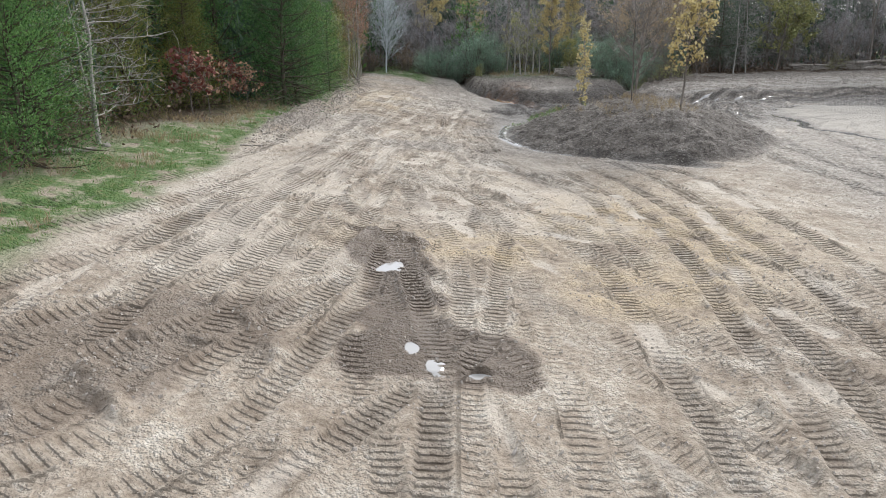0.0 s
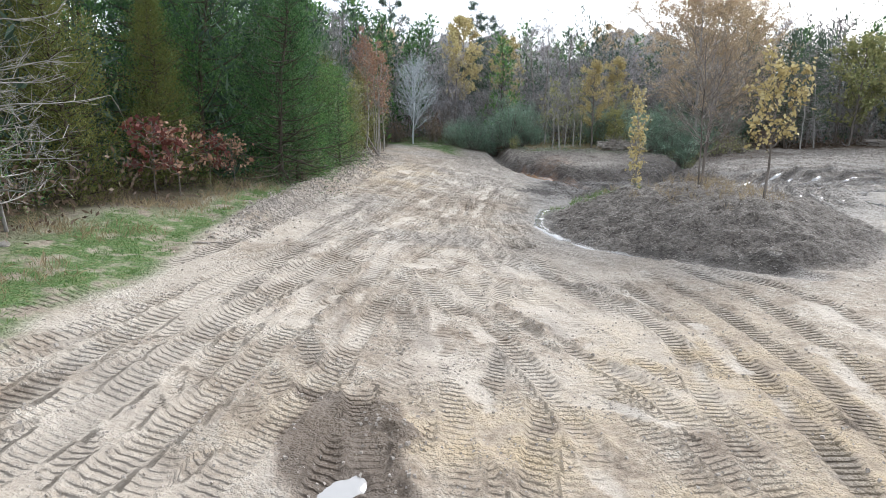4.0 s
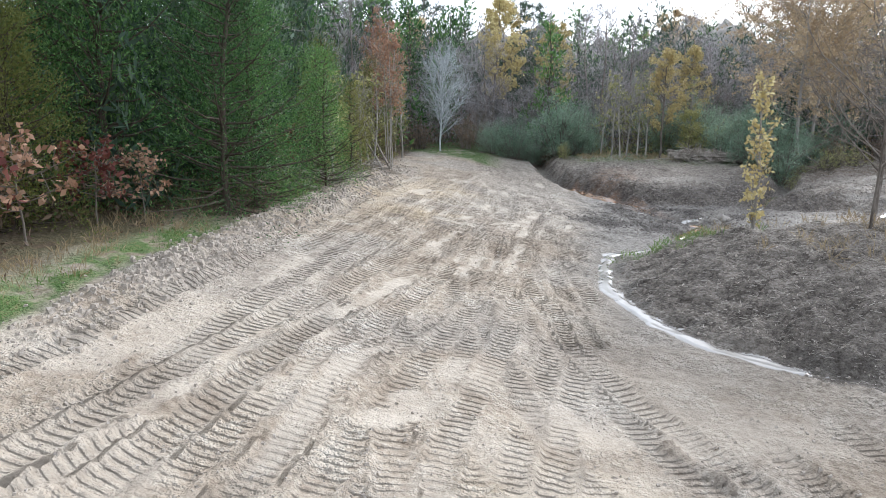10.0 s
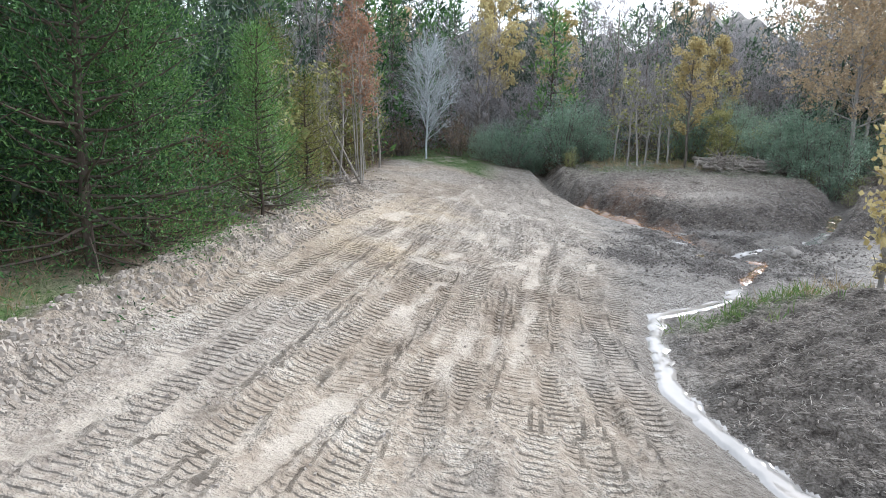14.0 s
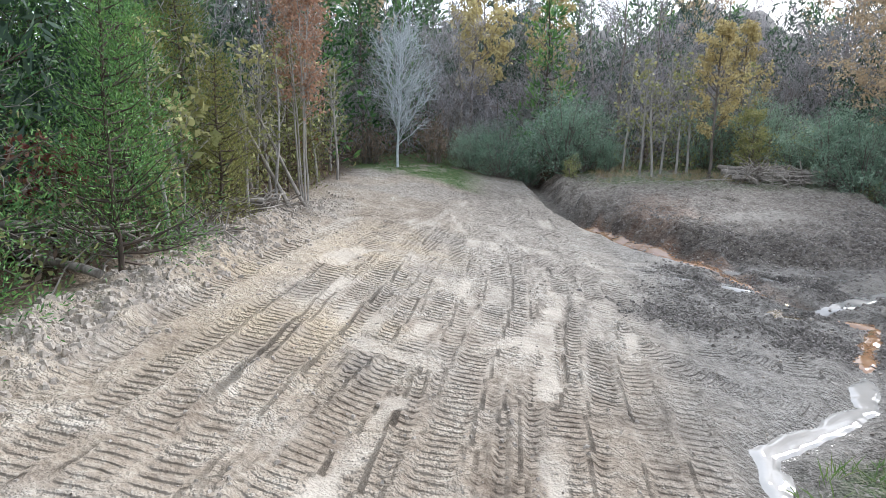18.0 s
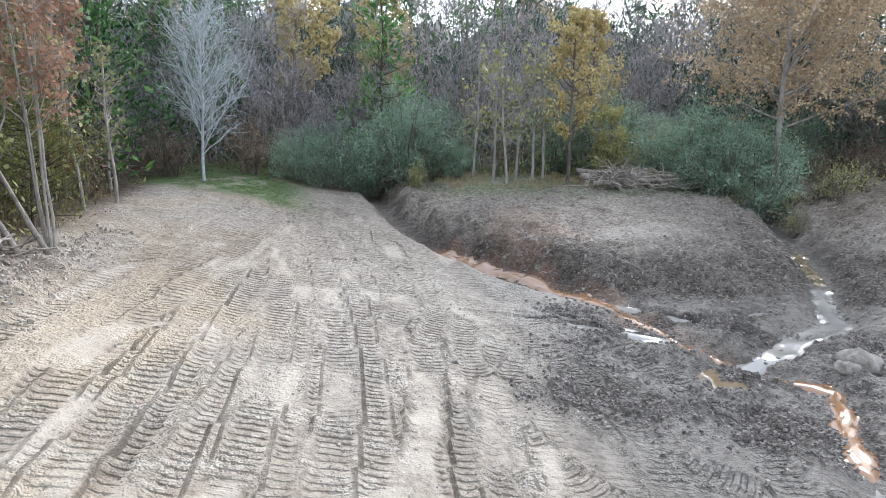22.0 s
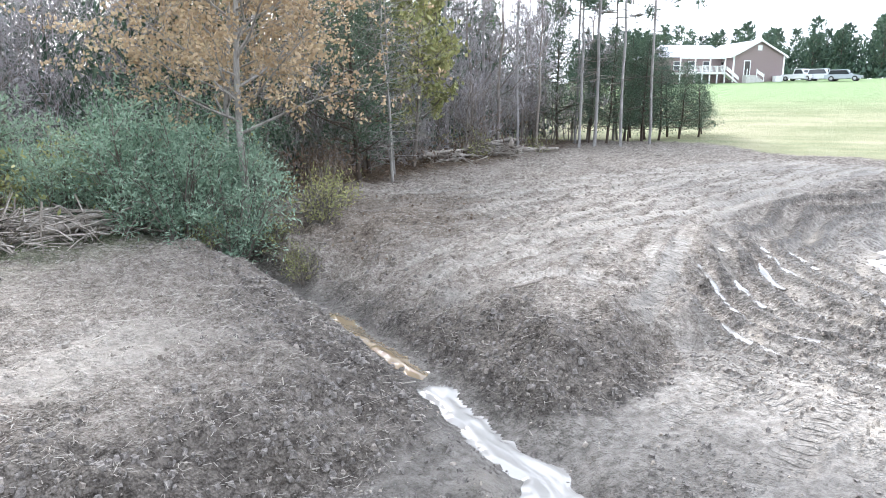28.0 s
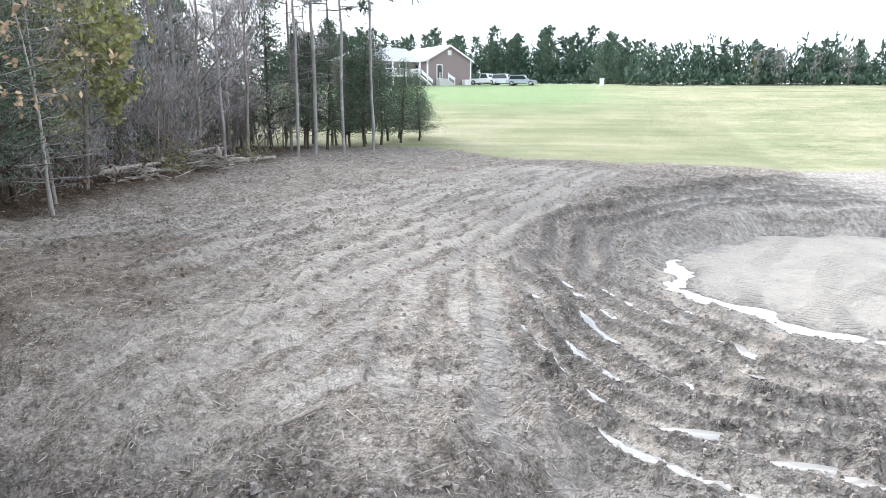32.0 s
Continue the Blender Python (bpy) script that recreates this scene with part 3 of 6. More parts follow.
# single prints of the last passes, which lie over the rest
PRINTS = [
    [(-5.2, 4.8), (-3.9, 6.33), (-3.42, 7.91), (-2.54, 10.56), (-1.87, 12.9)],
    [(-3.7, 4.8), (-2.64, 6.81), (-2.25, 8.45), (-1.72, 11.36), (-1.6, 14.4)],
    [(-2.6, 4.6), (-1.28, 7.12), (-0.7, 8.19), (0.22, 9.42), (0.9, 11.4)],
    [(-0.28, 4.6), (-0.31, 7.58), (-0.32, 9.11), (-0.67, 11.16), (-1.31, 14.14), (-1.77, 15.9)],
    [(0.5, 9.9), (0.7, 12.09), (0.92, 14.12), (1.16, 16.2)],
    [(3.15, 5.0), (3.11, 8.96), (3.1, 11.2), (2.93, 13.92), (2.09, 16.96)],
    [(4.2, 4.4), (4.5, 8.51), (4.66, 11.23), (4.94, 14.71), (4.78, 19.43), (3.33, 24.4)],
    [(5.1, 5.4), (5.44, 9.86), (5.57, 12.85), (5.9, 16.93), (5.46, 21.65), (4.4, 25.5)],
    [(6.2, 7.0), (6.79, 12.7), (6.81, 16.76), (6.42, 23.29), (4.28, 28.22), (2.9, 31)],
    [(7.4, 7.4), (8.0, 13.0), (8.1, 17.4), (7.6, 23.0), (5.6, 26.4)],
    [(-5.0, 9.5), (-4.67, 14.11), (-4.4, 17.89), (-3.76, 22.26), (-3.3, 27)],
    [(-4.2, 10.0), (-3.6, 14.84), (-3.28, 17.67), (-2.7, 21.06), (-2.45, 25.5)],
    [(-5.8, 11.5), (-5.59, 15.78), (-5.16, 19.3), (-4.4, 23.64), (-3.9, 28)],
    [(-2.9, 11.6), (-2.51, 14.45), (-2.22, 16.59), (-2.08, 19.6)],
    [(1.79, 14.0), (1.31, 16.43), (0.4, 18.77), (-0.86, 20.78), (-1.66, 23.8)],
    [(3.94, 13.4), (3.72, 15.91), (3.9, 19.46), (2.83, 23.19), (1.2, 26.6), (0.6, 30)],
    [(3.44, 15.2), (2.77, 17.08), (1.79, 18.56), (0.43, 20.1)],
    [(1.37, 27.0), (1.14, 29.43), (0.81, 31.46), (0.64, 34.2)],
    [(-0.42, 36.6), (-0.23, 37.9), (-0.14, 39.7), (0.21, 42.6)],
    [(0.5, 36.6), (0.6, 38.4), (0.85, 40.4), (1.2, 42.6)],
    [(-3.4, 55.3), (-2.32, 54.21), (-1.87, 52.0), (-2.2, 49.6)],
    [(-2.0, 56.3), (-1.04, 54.96), (-0.7, 52.3), (-1.1, 49.6)],
    [(-0.5, 50.9), (0.24, 48.59), (0.23, 46.63), (-0.3, 44.4)],
    [(0.3, 49.3), (0.82, 47.39), (0.78, 45.89), (0.3, 43.8)],
    [(15.3, 43.6), (15.36, 41.59), (15.68, 39.6), (16.2, 37)],
    [(14.3, 44.0), (14.26, 42.21), (14.52, 40.6), (15.2, 38)],
    [(12.2, 44.9), (13.74, 45.0), (16.2, 45.3), (18.6, 45.6)],
    [(12.9, 46.1), (14.6, 46.3), (17.4, 46.6)],
]
for k, line in enumerate(PRINTS):
    press(line, style=(0, 2, 1)[k % 3], seed=k % 7, depth=0.05, lug=0.024, clear=-0.15, soak=(0.16, 0.16, 0.2, 0.3, 0.1, 0.1, 0.38, 0.38, 0.2, 0.2)[k] if k < 10 else 0.0)


def strip(line, width, x0=1.2):
    """How far each spot lies on a ragged strip along a line, and the patch of the grid it covers."""
    q = np.array(line)
    j0, j1 = np.searchsorted(YS, [q[:, 1].min() - x0, q[:, 1].max() + x0])
    i0, i1 = np.searchsorted(XS, [q[:, 0].min() - x0, q[:, 0].max() + x0])
    box_ = (slice(j0, j1), slice(i0, i1))
    d, u = along(GX[box_], GY[box_], line)
    d = d + width * (0.7 * vnoise(GX[box_], GY[box_], 0.45, 91) + 0.35 * vnoise(GX[box_], GY[box_], 0.17, 92))
    return box_, d, u


# places where a blade or a sliding track left the clay smooth and pale
for line, width in (([(6.52, 18.9), (6.34, 15.8)], 0.2), ([(6.94, 13.2), (6.97, 11.6)], 0.2), ([(4.68, 20.5), (4.72, 17.8)], 0.16), ([(8.31, 19.5), (8.72, 14.7)], 0.14), ([(5.57, 11.6), (6.04, 10.5)], 0.18), ([(7.5, 22), (7.9, 18.5)], 0.2),
                    ([(-2.99, 18.1), (-2.62, 20.1)], 0.22), ([(1.49, 16.5), (2.9, 15.6)], 0.22), ([(0.4, 20.95), (1.41, 20.9), (1.78, 19.5)], 0.26), ([(2.34, 18.7), (2.82, 18.4)], 0.3), ([(-0.3, 17.4), (0.3, 15.6)], 0.26), ([(-1.0, 18.2), (-0.7, 16.6)], 0.24), ([(-0.2, 19.6), (0.2, 18.6)], 0.2),
                    ([(-3.25, 17.9), (-2.78, 19.8)], 0.22), ([(0.97, 21.5), (1.57, 21.0), (1.91, 19.8)], 0.2), ([(-1.72, 23.4), (-1.43, 24.2)], 0.24), ([(0.77, 24.6), (1.18, 24.2)], 0.26), ([(-4.82, 29.6), (-5.04, 27.2)], 0.2), ([(-2.62, 29.8), (-3.21, 26.6)], 0.16), ([(-0.5, 38.4), (0.13, 42.0)], 0.13),
                    ([(-0.3, 36.9), (-0.14, 39.7), (0.17, 42.4)], 0.15), ([(-1.3, 38.1), (-0.83, 38.84), (-0.25, 39.7)], 0.12), ([(0.82, 40.8), (0.98, 40.0)], 0.18), ([(1.36, 40.2), (1.18, 39.1)], 0.15), ([(-2.0, 37.4), (-2.9, 37.6)], 0.28), ([(-4.52, 41.7), (-4.31, 43.0), (-3.77, 43.5)], 0.2), ([(-1.2, 34.0), (-1.6, 31.0)], 0.15), ([(-0.2, 35.6), (-0.5, 32.6)], 0.14), ([(-3.9, 24.8), (-4.3, 22.4)], 0.2), ([(-2.2, 35.8), (-2.6, 33.0)], 0.16)):
    box_, d, u = strip(line, width)
    w = 1 - sm(d, width * 0.75, width * 1.25)
    SMEAR[box_] = np.maximum(SMEAR[box_], w * np.clip(0.55 + 0.5 * vnoise(GX[box_], GY[box_], 0.5, 95), 0.1, 1))
    TREAD[box_] *= 1 - w
    PRESS[box_] = PRESS[box_] * (1 - w) - 0.015 * w
# dry pale crust on the west half
SMEAR = np.maximum(SMEAR, 0.6 * np.maximum(sm(-GX + 0.8 * vnoise(GX, GY, 2.2, 108), 2.2, 3.6) * sm(GY, 9.5, 13) * (1 - sm(GY, 24, 30)), 0.9 * sm(GY, 14.5, 17) * (1 - sm(GY, 24, 28)) * sm(GX, -2, -0.5) * (1 - sm(GX, 3.6, 5.2))) * sm(vnoise(GX, GY, 0.9, 109) + 0.5 * vnoise(GX, GY, 0.3, 110), -0.7, 0.4))
# smooth scraped clay between the prints
SCRAPED = [(1.32, 14.6), (3.0, 15.1), (2.75, 10.3), (2.5, 8.3), (1.25, 9.2), (0.9, 11.05)]
w = 0.8 * sm(inside(GX, GY, SCRAPED) + 0.25 * vnoise(GX, GY, 0.8, 93), 0.0, 0.6)
TREAD *= 1 - w
PRESS *= 1 - w
# ridges of clods that the tracks pushed aside, and sharp grooves
for line, width, rise in (([(0.46, 20.9), (1.11, 20.1), (1.56, 18.5)], 0.16, 0.13), ([(-2.96, 18.2), (-2.78, 19.1), (-2.7, 20.6)], 0.12, 0.12), ([(-0.6, 13.3), (-0.8, 14.4), (-1.1, 14.9), (-1.4, 14.4)], 0.14, 0.11), ([(1.0, 30.1), (1.5, 27.6)], 0.13, 0.10), ([(-0.62, 28.6), (-0.7, 29.9)], 0.2, 0.10), ([(2.06, 23.9), (2.96, 22.6), (3.92, 21.6), (4.17, 20.8)], 0.12, 0.09), ([(4.0, 9.4), (4.1, 7.6), (4.0, 6.0)], 0.12, 0.09), ([(-4.6, 7.6), (-3.7, 6.7)], 0.16, 0.13), ([(-4.4, 8.6), (-3.3, 8.9)], 0.13, 0.12), ([(-3.3, 9.9), (-2.6, 8.8)], 0.12, 0.10), ([(-5.6, 7.0), (-4.9, 6.6)], 0.16, 0.12),
                          ([(-0.04, 37.4), (0.1, 39.6), (0.36, 42.4)], 0.05, -0.09), ([(1.37, 27.4), (1.14, 29.4), (0.9, 31.2)], 0.06, -0.08), ([(0.75, 38.0), (1.0, 41.6)], 0.05, -0.06)):
    box_, d, u = strip(line, width)
    w = 1 - sm(d, width * 0.4, width * 1.3)
    PRESS[box_] += rise * w * (0.7 + 0.5 * vnoise(GX[box_], GY[box_], 0.25, 94))
    TREAD[box_] *= 1 - w
    SMEAR[box_] *= 1 - w
quiet = (1 - 0.45 * sm(GY, 40, 48) * (1 - MULCH)) * (1 - MULCH * 0.45) * (1 - FIELD) * (1 - sm(in_mound, -0.3, 0.2)) * (1 - sm(in_plateau, -0.2, 0.3))
Z -= 0.75 * rough * (0.075 * vnoise(GX, GY, 0.40, 14) + 0.055 * vnoise(GX, GY, 0.19, 15)) * (1 - FIELD) * np.maximum(TREAD, SMEAR)
Z += PRESS * quiet
TREAD *= (1 - 0.35 * sm(GY, 40, 48)) * (1 - FIELD) * (1 - sm(in_mound, -0.3, 0.2)) * (1 - sm(in_plateau, -0.2, 0.3))

# Hollows that hold water
PUDDLES = [(-1.4, 13.0, 0.26, 0.42), (-0.74, 9.5, 0.13, 0.26), (-0.4, 9.05, 0.13, 0.16), (0.25, 8.85, 0.16, 0.1), (4.8, 42.2, 0.25, 0.55), (5.4, 45.2, 0.3, 0.3), (7.3, 45.2, 0.22, 0.2), (3.1, 45.25, 0.85, 0.09), (3.6, 44.9, 0.6, 0.08), (3.4, 45.5, 0.5, 0.06), (4.9, 46.2, 0.25, 0.3), (16.2, 41.6, 0.4, 0.12), (13.9, 42.5, 0.06, 0.45), (13.4, 41.5, 0.08, 0.4)]
WET = np.zeros(Z.shape)
for px, py, a, b in PUDDLES:
    e = np.hypot((GX - px) / a, (GY - py + (0.65 if b < 0.1 else 0.0) * (GX - px)) / b) + 0.45 * vnoise(GX, GY, 0.35, 23) + 0.3 * vnoise(GX, GY, 0.16, 22)
    w = 0.85 * (1 - sm(e, 0.7, 1.3))
    Z = Z * (1 - w) + w * (BARE_LAND - 0.01)
    Z -= 0.075 * (1 - sm(e, 0.5, 1.35))
    WET = np.maximum(WET, 1 - sm(e, 1.0, 2.6))
dw, dwu = along(GX, GY, DITCH_W)
de, deu = along(GX, GY, DITCH_E)
dr, dru = along(GX, GY, RILL)
wetline = np.minimum(np.minimum(dw, de), dr)
WET = np.maximum(WET, 0.85 * (1 - sm(wetline + 0.25 * vnoise(GX, GY, 0.5, 24), 0.25, 0.8)))
bog = (1 - sm(np.hypot((GX - 5.6) / 4.4, (GY - 43.0) / 4.4) + 0.2 * vnoise(GX, GY, 1.4, 21), 0.5, 1.05)) * (1 - sm(in_plateau, -0.3, 0.5))
WET = np.maximum(WET, bog * sm(vnoise(GX, GY, 0.6, 25) + 0.3 * vnoise(GX, GY, 0.2, 58), 0.0, 0.4) * 0.75)
Z += bog * (0.12 * np.abs(vnoise(GX, GY, 0.55, 26)) + 0.07 * vnoise(GX, GY, 0.3, 25) + 0.05 * vnoise(GX, GY, 0.16, 27) - 0.03)
MUD = [(-2.5, 14.0), (-2.6, 15.4), (-0.97, 15.5), (-0.55, 13.3), (-0.22, 10.8), (0.59, 10.0), (1.21, 9.2), (1.25, 8.7), (0.28, 8.3), (-0.27, 8.6), (-0.9, 8.4), (-1.28, 8.0), (-1.95, 8.5), (-1.75, 10.4), (-1.73, 12.2)]
CHURN = [(-6.6, 8.5), (-4.7, 10.0), (-2.9, 10.4), (-2.7, 9.2), (-3.3, 8.1), (-3.7, 6.5), (-4.8, 5.6), (-7, 6)]
muddy = np.maximum(0.95 * sm(inside(GX, GY, MUD) + 0.3 * vnoise(GX, GY, 0.5, 28), -0.05, 0.2), 0.6 * sm(inside(GX, GY, CHURN) + 0.5 * vnoise(GX, GY, 0.7, 29), -0.1, 0.3))
seep = sm(GX + 0.8 * vnoise(GX, GY, 1.6, 101) + 0.3 * vnoise(GX, GY, 0.4, 102), 0.3, 2.6) * sm(GY, 21, 29) * (1 - sm(GX, 9, 12)) * (1 - 0.7 * MULCH)
WET = np.maximum.reduce([WET, 0.95 * muddy, DAMP, 0.75 * seep, 0.3 * sm(GY + vnoise(GX, GY, 1.5, 103), 42, 47) * (1 - sm(GX, 2, 4)) * (1 - MULCH)])
keepflat = 0.75 * (1 - sm(wetline, 0.1, 0.4))
Z = Z * (1 - keepflat) + keepflat * BARE_LAND
in_pond = inside(GX, GY, POND) + 0.5 * vnoise(GX, GY, 1.6, 29) + 0.2 * vnoise(GX, GY, 0.5, 32)
pond = sm(in_pond, -0.6, 0.4)
flatmud = -0.45 + 0.11 * sm(in_pond, 0.1, 0.8) + 0.04 * vnoise(GX, GY, 1.4, 30) + 0.022 * vnoise(GX, GY, 0.5, 31) + 0.015 * vnoise(GX, GY, 0.22, 37)
ring = sm(in_pond, -2.4, -1.2) * (1 - sm(in_pond, -0.4, 0.1))
Z = np.where(ring > 0, Z + ring * np.maximum(0, -0.35 - Z), Z)
Z = Z * (1 - pond) + pond * (flatmud + 0.4 * PRESS)
WET = np.maximum(WET, pond * (1 - sm(Z, -0.44, -0.36)))
PALE = np.maximum.reduce([sm(in_pond, 0.3, 1.2), 0.75 * (1 - sm(np.hypot((GX - 7.3) / 2.2, (GY - 50.2) / 1.2) + 0.35 * vnoise(GX, GY, 0.9, 42), 0.4, 1.0)), 0.6 * bog * sm(vnoise(GX, GY, 1.1, 43) + 0.3 * vnoise(GX, GY, 0.3, 56), 0.2, 0.4), 0.7 * (1 - sm(np.minimum(np.hypot((GX - 7.1) / 1.1, (GY - 44.9) / 0.7), np.hypot((GX - 3.1) / 0.9, (GY - 46.9) / 0.6)) + 0.3 * vnoise(GX, GY, 0.4, 57), 0.7, 0.9))])
raw = inside(GX, GY, POND) + 0.22 * vnoise(GX, GY, 1.3, 50)
arcs = sm(raw, -6.3, -5.4) * (1 - sm(raw, -1.0, -0.4)) * sm(GX, 10.5, 12.5) * sm(GY, 33, 36) * (1 - sm(in_shelf, 1.0, 1.7))
swell = np.sin(raw * 2 * np.pi / 0.74) * (0.85 + 0.3 * vnoise(GX, GY, 1.0, 51)) + 0.12 * vnoise(GX, GY, 0.25, 52)
ruts = sm(GX, 10, 13) * (1 - sm(GX, 24, 28)) * sm(GY, 34, 38) * (1 - sm(in_shelf, -0.2, 0.5)) * (1 - pond)
WET = np.maximum(WET, 0.7 * ruts * sm(vnoise(GX, GY, 0.9, 34), -0.2, 0.4))
Z += arcs * 0.12 * swell
WET = WET * (1 - 0.85 * arcs) + 0.6 * arcs * sm(swell, -0.1, 0.4)
TREAD *= 1 - 0.6 * arcs
Z += ruts * (1 - 0.7 * arcs) * (0.03 * vnoise(GX, GY, 0.5, 36) + 0.04 * vnoise(GX, GY, 0.22, 37))
WET *= 1 - FIELD

GRASS = np.maximum.reduce([
    sm(-GX + 0.5 * vnoise(GX, GY, 1.5, 60), 6.6, 7.5) * (1 - sm(GY, 30, 34)) * (1 - 0.8 * sm(-GX, 8.2, 9) * sm(GY, 23, 26)) * (1 - 0.75 * sm(-GX, 9.4, 11)),
    sm(GX, -9, -7.5) * (1 - sm(GX, -3.5, -1.5)) * sm(GY + 0.5 * GX, 52.9, 54.4),
    sm(in_plateau, 0.5, 2.5) * sm(GY, 54, 57) * 0.6,
    0.6 - 0.6 * sm(np.hypot((GX - 4.2) / 1.8, (GY - 35.4) / 0.9), 0.5, 1.2)])
# Leaf litter; drawn out to x -8.4 it also paints the cedars' shade
LITTER_SHADE = np.maximum.reduce([sm(-GX, 9.6, 11.5), 0.9 * sm(-GX + 0.4 * vnoise(GX, GY, 1.2, 59), 8.4, 9.2) * sm(GY, 23, 26), sm(-GX, 6.9, 8.2) * sm(GY, 30, 34), sm(GY + 0.25 * vnoise(GX, GY, 1.5, 33), 58.5, 61) * (1 - FIELD), sm(GX, 15, 20) * sm(GY, 55, 58), 0.5 * (1 - sm(np.hypot((GX - 16) / 5, (GY - 53) / 3.5) + 0.25 * vnoise(GX, GY, 0.8, 62), 0.5, 1.0)) * sm(in_shelf, 0.5, 1.5)]) * (1 - FIELD)
broken = 0.7 * vnoise(GX, GY, 0.9, 96) + 0.45 * vnoise(GX, GY, 0.3, 97)
DARK = np.maximum.reduce([0.72 * sm(in_mound + 0.6 * broken, -0.5, 0.8) * (1 - 0.35 * sm(in_mound + broken, 1.5, 3.2)), 0.55 * arcs * sm(swell, -0.2, 0.3), bog * sm(vnoise(GX, GY, 0.9, 38) + 0.5 * vnoise(GX, GY, 0.3, 41), -0.35, 0.15), 0.3 * ruts * (1 - 0.6 * TREAD), sm(in_plateau, -0.3, 0.1) * (1 - sm(in_plateau + broken, 1.2, 2.6)) * np.clip(0.95 + 0.3 * broken, 0, 1) * (1 - sm(GY, 51, 55)), sm(in_shelf, -0.2, 0.1) * (1 - sm(in_shelf + broken, 0.9, 2.2)) * (1 - 0.8 * sm(GX, 11.0, 12.6)) * (1 - sm(GX, 13, 15.5)) * (1 - sm(GY, 53, 56))])
RUST = (1 - sm(dw + 0.2 * vnoise(GX, GY, 0.5, 35), 0.15, 0.5)) * sm(dwu, 0.22, 0.32) * (0.45 + 0.55 * sm(vnoise(GX, GY, 0.9, 36), -0.4, 0.4))
RUST = np.maximum(RUST, 0.3 * (1 - sm(np.hypot((GX - 4.0) / 1.6, (GY - 51.2) / 2.6) + 0.3 * vnoise(GX, GY, 0.8, 55), 0.4, 1.0)))
OCHRE = np.maximum(0.75 * sm(-GX, 1, 3) * sm(GY, 34, 38) * (1 - sm(GY, 46, 50)), 0) * sm(vnoise(GX, GY, 2.0, 54), -0.4, 0.5) + (1 - sm(np.hypot((GX - 2.5) / 7, (GY - 16) / 8), 0.4, 1.1)) * sm(vnoise(GX, GY, 2.5, 37), -0.5, 0.5)
GREY = np.maximum.reduce([0.9 * sm(GX, 0.5, 3) * sm(GY, 24, 34), 0.7 * sm(GX, 9, 13), 0.5 * sm(GY, 33, 45) * sm(GX, -4.5, -1), 0.5 * sm(vnoise(GX, GY, 1.8, 39), -0.1, 0.7) * sm(GY, 18, 26)])
for k in range(13):
    q = 0.115 * k - 0.05
    box_, d, u = strip([(13.6 + 4 * q, 48.6 + 7.6 * q), (15.4 + 3.8 * q, 47.5 + 6.2 * q), (18.5 + 3.2 * q, 46.4 + 4.9 * q), (26.2 + 2.6 * q, 44.4 + 3.1 * q), (33 + q, 42.2 + 2.6 * q)], 0.12)
    w = 0.85 * (1 - sm(d, 0.06, 0.2)) * sm(vnoise(u * 9, d * 0 + k, 1.0, 98), -0.6, 0.3) * sm(u, 0, 0.12)
    PALE[box_] = np.maximum(PALE[box_], w)
    Z[box_] += 0.05 * w
LAWN = sm(GX, 60, 85) * sm(GY, 30, 46)


def grid_mesh(name, xs, ys, zz, material, fields):
    ny, nx = zz.shape
    me = bpy.data.meshes.new(name)
    co = np.empty((ny * nx, 3), np.float32)
    gx, gy = np.meshgrid(xs, ys)
    co[:, 0], co[:, 1], co[:, 2] = gx.ravel(), gy.ravel(), zz.ravel()
    idx = np.arange(ny * nx, dtype=np.int32).reshape(ny, nx)
    quads = np.stack([idx[:-1, :-1], idx[:-1, 1:], idx[1:, 1:], idx[1:, :-1]], -1).reshape(-1, 4)
    me.vertices.add(len(co))
    me.vertices.foreach_set("co", co.ravel())
    me.loops.add(quads.size)
    me.loops.foreach_set("vertex_index", quads.ravel())
    me.polygons.add(len(quads))
    me.polygons.foreach_set("loop_start", np.arange(0, quads.size, 4, dtype=np.int32))
    me.polygons.foreach_set("use_smooth", np.ones(len(quads), bool))
    for key, val in fields.items():
        a = me.attributes.new(key, "FLOAT", "POINT")
        a.data.foreach_set("value", val.astype(np.float32).ravel())
    me.update(calc_edges=True)
    me.materials.append(material)
    return new(name, me)


ground = tagged(grid_mesh("ground", XS, YS, Z, GROUND, {
    "mulch": MULCH * (1 - 0.8 * PALE), "black": DARK * 0.85, "litter": np.maximum(LITTER_SHADE, 0.6 * (1 - sm(along(GX, GY, FIELD_PATH)[0], 0.2, 0.7))), "grass": GRASS, "field": FIELD, "lawn": LAWN, "rust": RUST * 0.8, "wet": WET, "ochre": OCHRE, "grey": GREY, "pale": PALE, "tread": TREAD, "smear": SMEAR * (1 - FIELD) * (1 - bog) * (1 - GRASS), "lug_run": RUN, "mud": muddy}),
    "tan and grey clay clearing pressed with crawler tracks, mown field beyond", "ground", kind="structure")


def height(x, y):
    """Height of the finished ground."""
    i, j = min(max(int(np.searchsorted(XS, x)), 1), len(XS) - 1), min(max(int(np.searchsorted(YS, y)), 1), len(YS) - 1)
    fx, fy = (x - XS[i - 1]) / (XS[i] - XS[i - 1]), (y - YS[j - 1]) / (YS[j] - YS[j - 1])
    return float((Z[j - 1, i - 1] * (1 - fx) + Z[j - 1, i] * fx) * (1 - fy) + (Z[j, i - 1] * (1 - fx) + Z[j, i] * fx) * fy)


